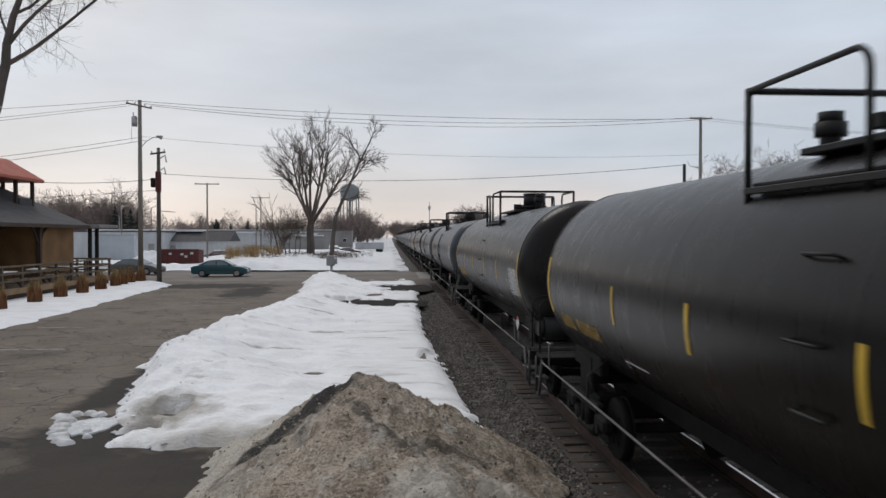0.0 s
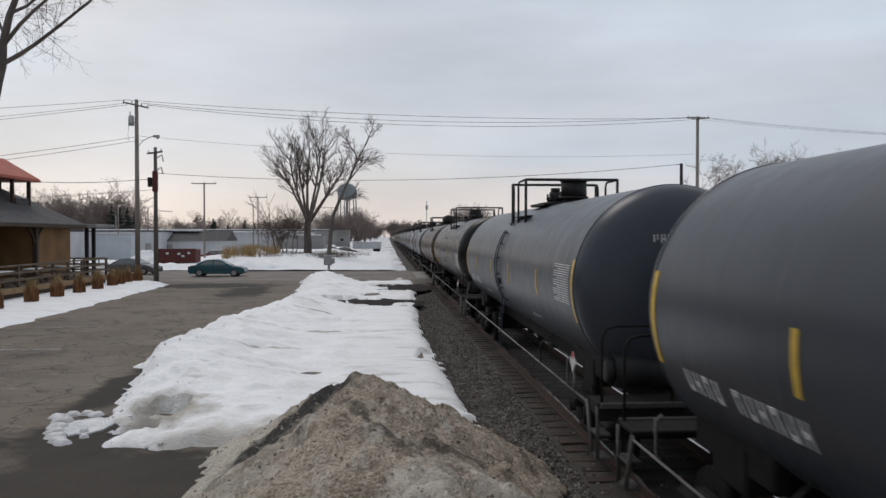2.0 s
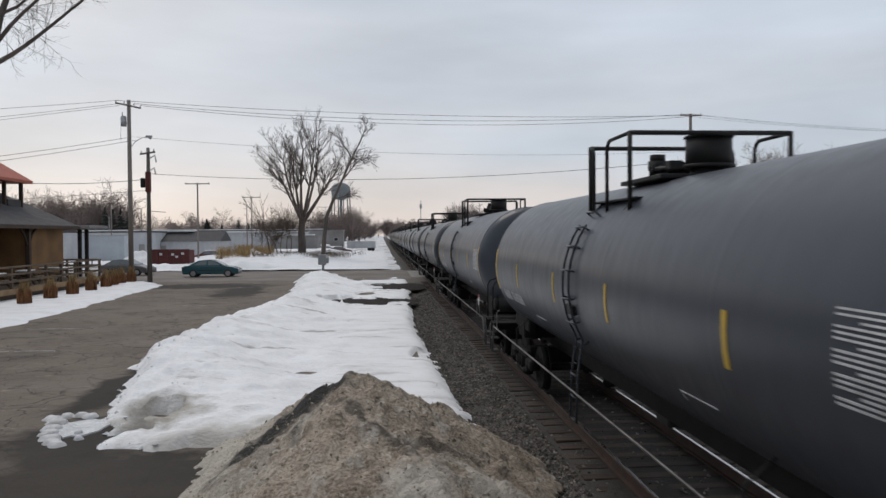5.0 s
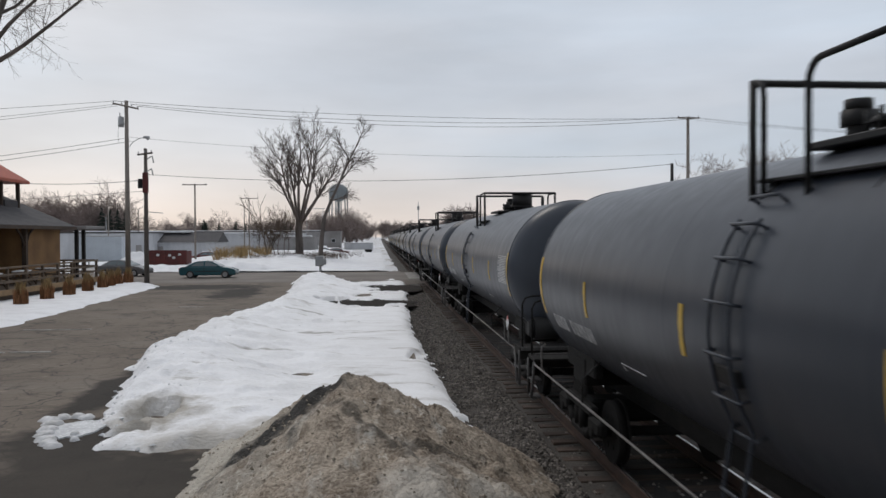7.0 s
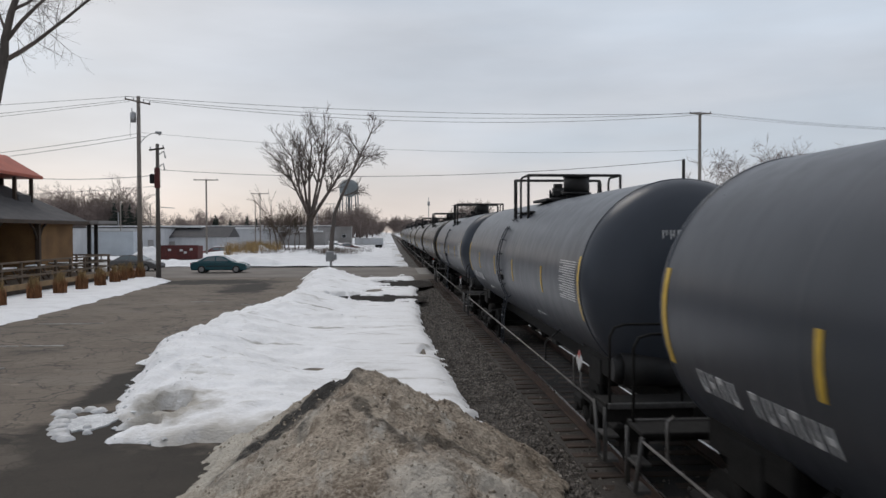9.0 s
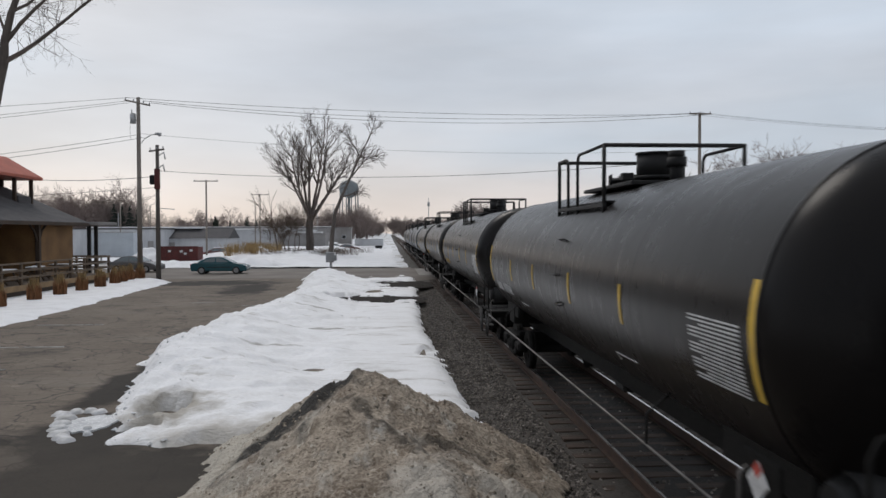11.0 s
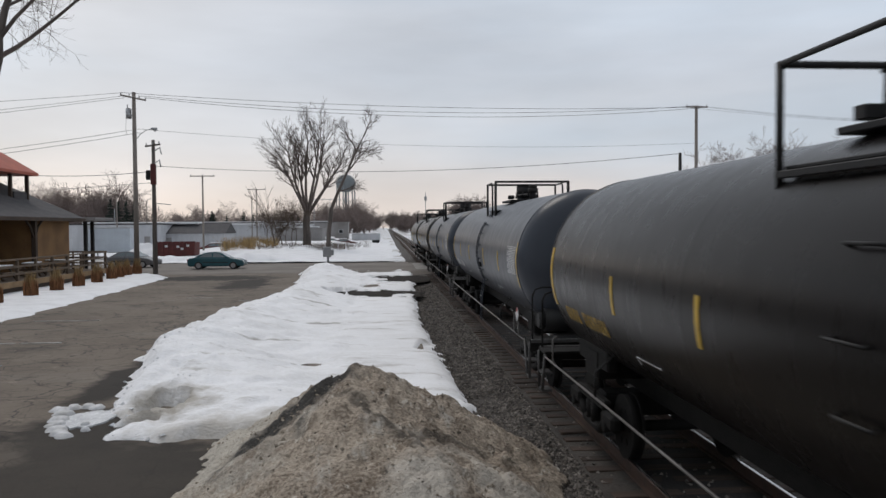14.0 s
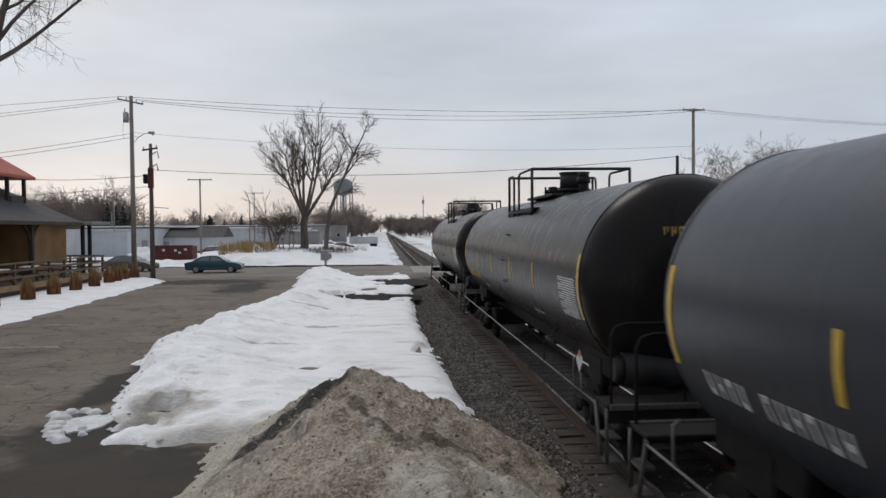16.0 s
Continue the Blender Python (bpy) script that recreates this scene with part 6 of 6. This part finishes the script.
flat_patch("pavement_wet", "bare black ground thawed out of the snow", -0.8, 38.4, 2.6, 3.4, -0.03, M["grit"], 6.0, 0.2)
flat_patch("pavement_wet", "bare black ground thawed at the bank's end", 0.6, 49.5, 2.2, 4.0, -0.0305, M["grit"], 7.0, 0.2)
flat_patch("pavement_wet", "thin grey puddle ice on the asphalt", -5.35, 13.9, 0.42, 0.62, -0.026, M["ice"], 4.0)
for y, x0, x1 in ((19.6, -12.2, -9.55), (23.4, -14.2, -9.6), (37.7, -9.7, -8.5), (36.0, -6.9, -5.7), (29.0, -13.0, -10.6)):
    bm = bmesh.new()
    for n in range(7):
        a = x0 + (x1 - x0) * n / 7
        box(bm, a, a + (x1 - x0) / 7 * rnd.uniform(0.75, 0.99), y - 0.05 + rnd.uniform(-0.01, 0.01), y + 0.05, -0.05, -0.029)
    tagged(part("pavement_line", bm, M["line"]), "faded white parking line", "marking", kind="structure")

# little ridge of refrozen slush beside the puddle
bm = bmesh.new()


def slush(x, y):
    best = -1.0
    for px, py, r in ((-6.15, 14.65, 0.13), (-5.95, 14.3, 0.13), (-5.85, 13.9, 0.13), (-5.75, 13.55, 0.12), (-5.6, 13.2, 0.12), (-5.45, 12.95, 0.11), (-5.3, 12.78, 0.1), (-5.95, 14.8, 0.12), (-5.7, 14.85, 0.1), (-5.5, 14.75, 0.1), (-5.24, 13.5, 0.06), (-5.1, 13.15, 0.06)):
        best = max(best, 1 - ((x - px) ** 2 + (y - py) ** 2) / (r * r * 2.2))
    return best + 0.55 * fbm(x, y, 4.5, 5, 8.0)


sheet(bm, steps(-6.6, -4.5, 80), steps(12.4, 15.2, 100), lambda x, y: -0.09 + 0.11 * max(0, min(1, slush(x, y) + 0.25)) ** 0.8, lambda x, y: slush(x, y) > -0.5)
tagged(part("slush_ridge", bm, M["slush"]), "small ragged ridge of refrozen slush on the asphalt", "slush", kind="stuff")

# concrete crossing panels
cross = thing("crossing_panel", "worn grey concrete panel of the level crossing", "crossing", "crossing panels", place=(0, 0, 0))
part("slab", box(bmesh.new(), TRACK_X - 0.66, TRACK_X + 0.66, 60.0, 65.0, -0.3, 0.0, bevel=0.02), M["concrete"], cross)
copy_thing(cross, pose(0, 5.03, 0))
edge = thing("crossing_panel", "worn grey concrete side panel of the level crossing", "crossing", "crossing panels", place=(0, 0, 0))
part("slab", box(bmesh.new(), TRACK_X - 1.9, TRACK_X - 0.84, 60.0, 65.0, -0.45, 0.004, bevel=0.02), M["concrete"], edge)
copy_thing(edge, pose(0, 5.03, 0))

# a snowy embankment beyond the track
bm = bmesh.new()
sheet(bm, steps(10, 15, 8), [-20, 20] + steps(40, 56, 5) + steps(76, 400, 30), lambda x, y: -0.3 + 0.55 * math.exp(-((x - 12.3) / 1.3) ** 2) + 0.08 * fbm(x, y, 0.3, 3, 3.0), lambda x, y: y < 57 or y > 75.5)
tagged(part("snow_ridge", bm, M["snow"]), "low ridge of snow along the far side of the track", "snow", kind="stuff")


# ---- ties and stones, last ----
def ties():
    me = None
    rn = random.Random(3)
    n, y = 0, 4.0
    while n < 290:
        if 58.5 < y < 71.5:
            y += 0.52
            continue
        if me is None:
            b = box(bmesh.new(), -1.3, 1.3, -0.115, 0.115, -0.17, 0.0, bevel=0.012)
            first = part("tie", b, M["tie"], track)
            me, ob = first.data, first
        else:
            ob = new("tie", me)
            ob.parent = track
        ob.matrix_basis = pose(TRACK_X + rn.uniform(-0.05, 0.05), y, -0.187, 0, rn.uniform(-0.4, 0.4), rn.uniform(-1, 1))
        y += 0.52
        n += 1
    bm2 = bmesh.new()
    while y < 420:
        for k in (1,):
            vs = [bm2.verts.new((TRACK_X + sx * 1.3, y + sy * 0.115, z)) for z in (-0.187, -0.3) for sx, sy in ((-1, -1), (1, -1), (1, 1), (-1, 1))]
            bm2.faces.new(vs[:4])
            for k in range(4):
                bm2.faces.new((vs[k], vs[k + 4], vs[(k + 1) % 4 + 4], vs[(k + 1) % 4]))
        y += 0.52
    tagged(part("far_tie", bm2, M["tie"], track), kind="stuff")


ties()


def stones():
    """Loose ballast stones, thickest near the tie ends."""
    rn = np.random.RandomState(8)
    v, f = [], []
    base = [(1, 0, 0), (-1, 0, 0), (0, 1, 0), (0, -1, 0), (0, 0, 1), (0, 0, -1)]
    tri = ((0, 2, 4), (2, 1, 4), (1, 3, 4), (3, 0, 4), (2, 0, 5), (1, 2, 5), (3, 1, 5), (0, 3, 5))
    for k in range(52000):
        y = 6.5 + 46 * rn.rand() ** 2.2
        x = rn.uniform(0.9, 2.82) if rn.rand() < 0.965 else rn.uniform(2.8, 6.0)
        s = rn.uniform(0.014, 0.036)
        z = ballast_z(x, y) + 0.25 * s
        n = len(v)
        c, q = math.cos(k * 1.7), math.sin(k * 1.7)
        for p in base:
            px, py, pz = (a * s * rn.uniform(0.6, 1.25) for a in p)
            px, py, pz = px + rn.uniform(-0.25, 0.25) * s, py + rn.uniform(-0.25, 0.25) * s, pz + rn.uniform(-0.25, 0.25) * s
            v.append((x + c * px - q * py, y + q * px + c * py, z + pz * 0.8))
        f += [(n + a, n + b, n + d) for a, b, d in tri]
    me = bpy.data.meshes.new("ballast_stones")
    me.from_pydata(v, [], f)
    me.materials.append(M["stone"])
    tagged(new("ballast_stones", me), "loose grey-brown crushed ballast stones", "ballast", kind="stuff")


stones()


def clods():
    """Frozen lumps on the heap and along the foot of the bank."""
    tri = ((0, 2, 4), (2, 1, 4), (1, 3, 4), (3, 0, 4), (2, 0, 5), (1, 2, 5), (3, 1, 5), (0, 3, 5))
    base = [(1, 0, 0), (-1, 0, 0), (0, 1, 0), (0, -1, 0), (0, 0, 1), (0, 0, -1)]
    rn = np.random.RandomState(19)

    def lump(v, f, x, y, z, s):
        n = len(v)
        a = rn.uniform(0, 6.28)
        c, q = math.cos(a), math.sin(a)
        for p in base:
            px, py, pz = (k * s * rn.uniform(0.6, 1.2) + rn.uniform(-0.3, 0.3) * s for k in p)
            v.append((x + c * px - q * py, y + q * px + c * py, z + pz * 0.75))
        f += [(n + i, n + j, n + k) for i, j, k in tri]

    v, f = [], []
    for _ in range(6000):
        x, y = rn.uniform(-3.6, 2.8), rn.uniform(5.5, 13.5)
        h = heap_h(x, y)
        if h > 0.0:
            s = 0.007 + 0.026 * rn.rand() ** 6
            lump(v, f, x, y, -0.06 + h + 0.2 * s, s)
    me = bpy.data.meshes.new("dirt_clods")
    me.from_pydata(v, [], f)
    me.materials.append(M["clod"])
    tagged(new("dirt_clods", me), "frozen dirty clods and grit on the heap", "clods", kind="stuff")
    v, f = [], []
    for _ in range(1300):
        y = 9 + 45 * rn.rand() ** 1.6
        left = curve(BANK_LEFT, y)
        x = left + abs(rn.normal(0, 0.6)) - 0.3 if rn.rand() < 0.93 else rn.uniform(left, 1.2)
        h = bank_h(x, y)
        if -0.05 < h:
            s = 0.012 + 0.055 * rn.rand() ** 5
            lump(v, f, x, y, -0.04 + max(h, 0) + 0.1 * s, s)
    me = bpy.data.meshes.new("snow_clods")
    me.from_pydata(v, [], f)
    me.materials.append(M["snow_clod"])
    tagged(new("snow_clods", me), "lumps of frozen snow along the ploughed bank", "snow lumps", kind="stuff")


clods()


motions()
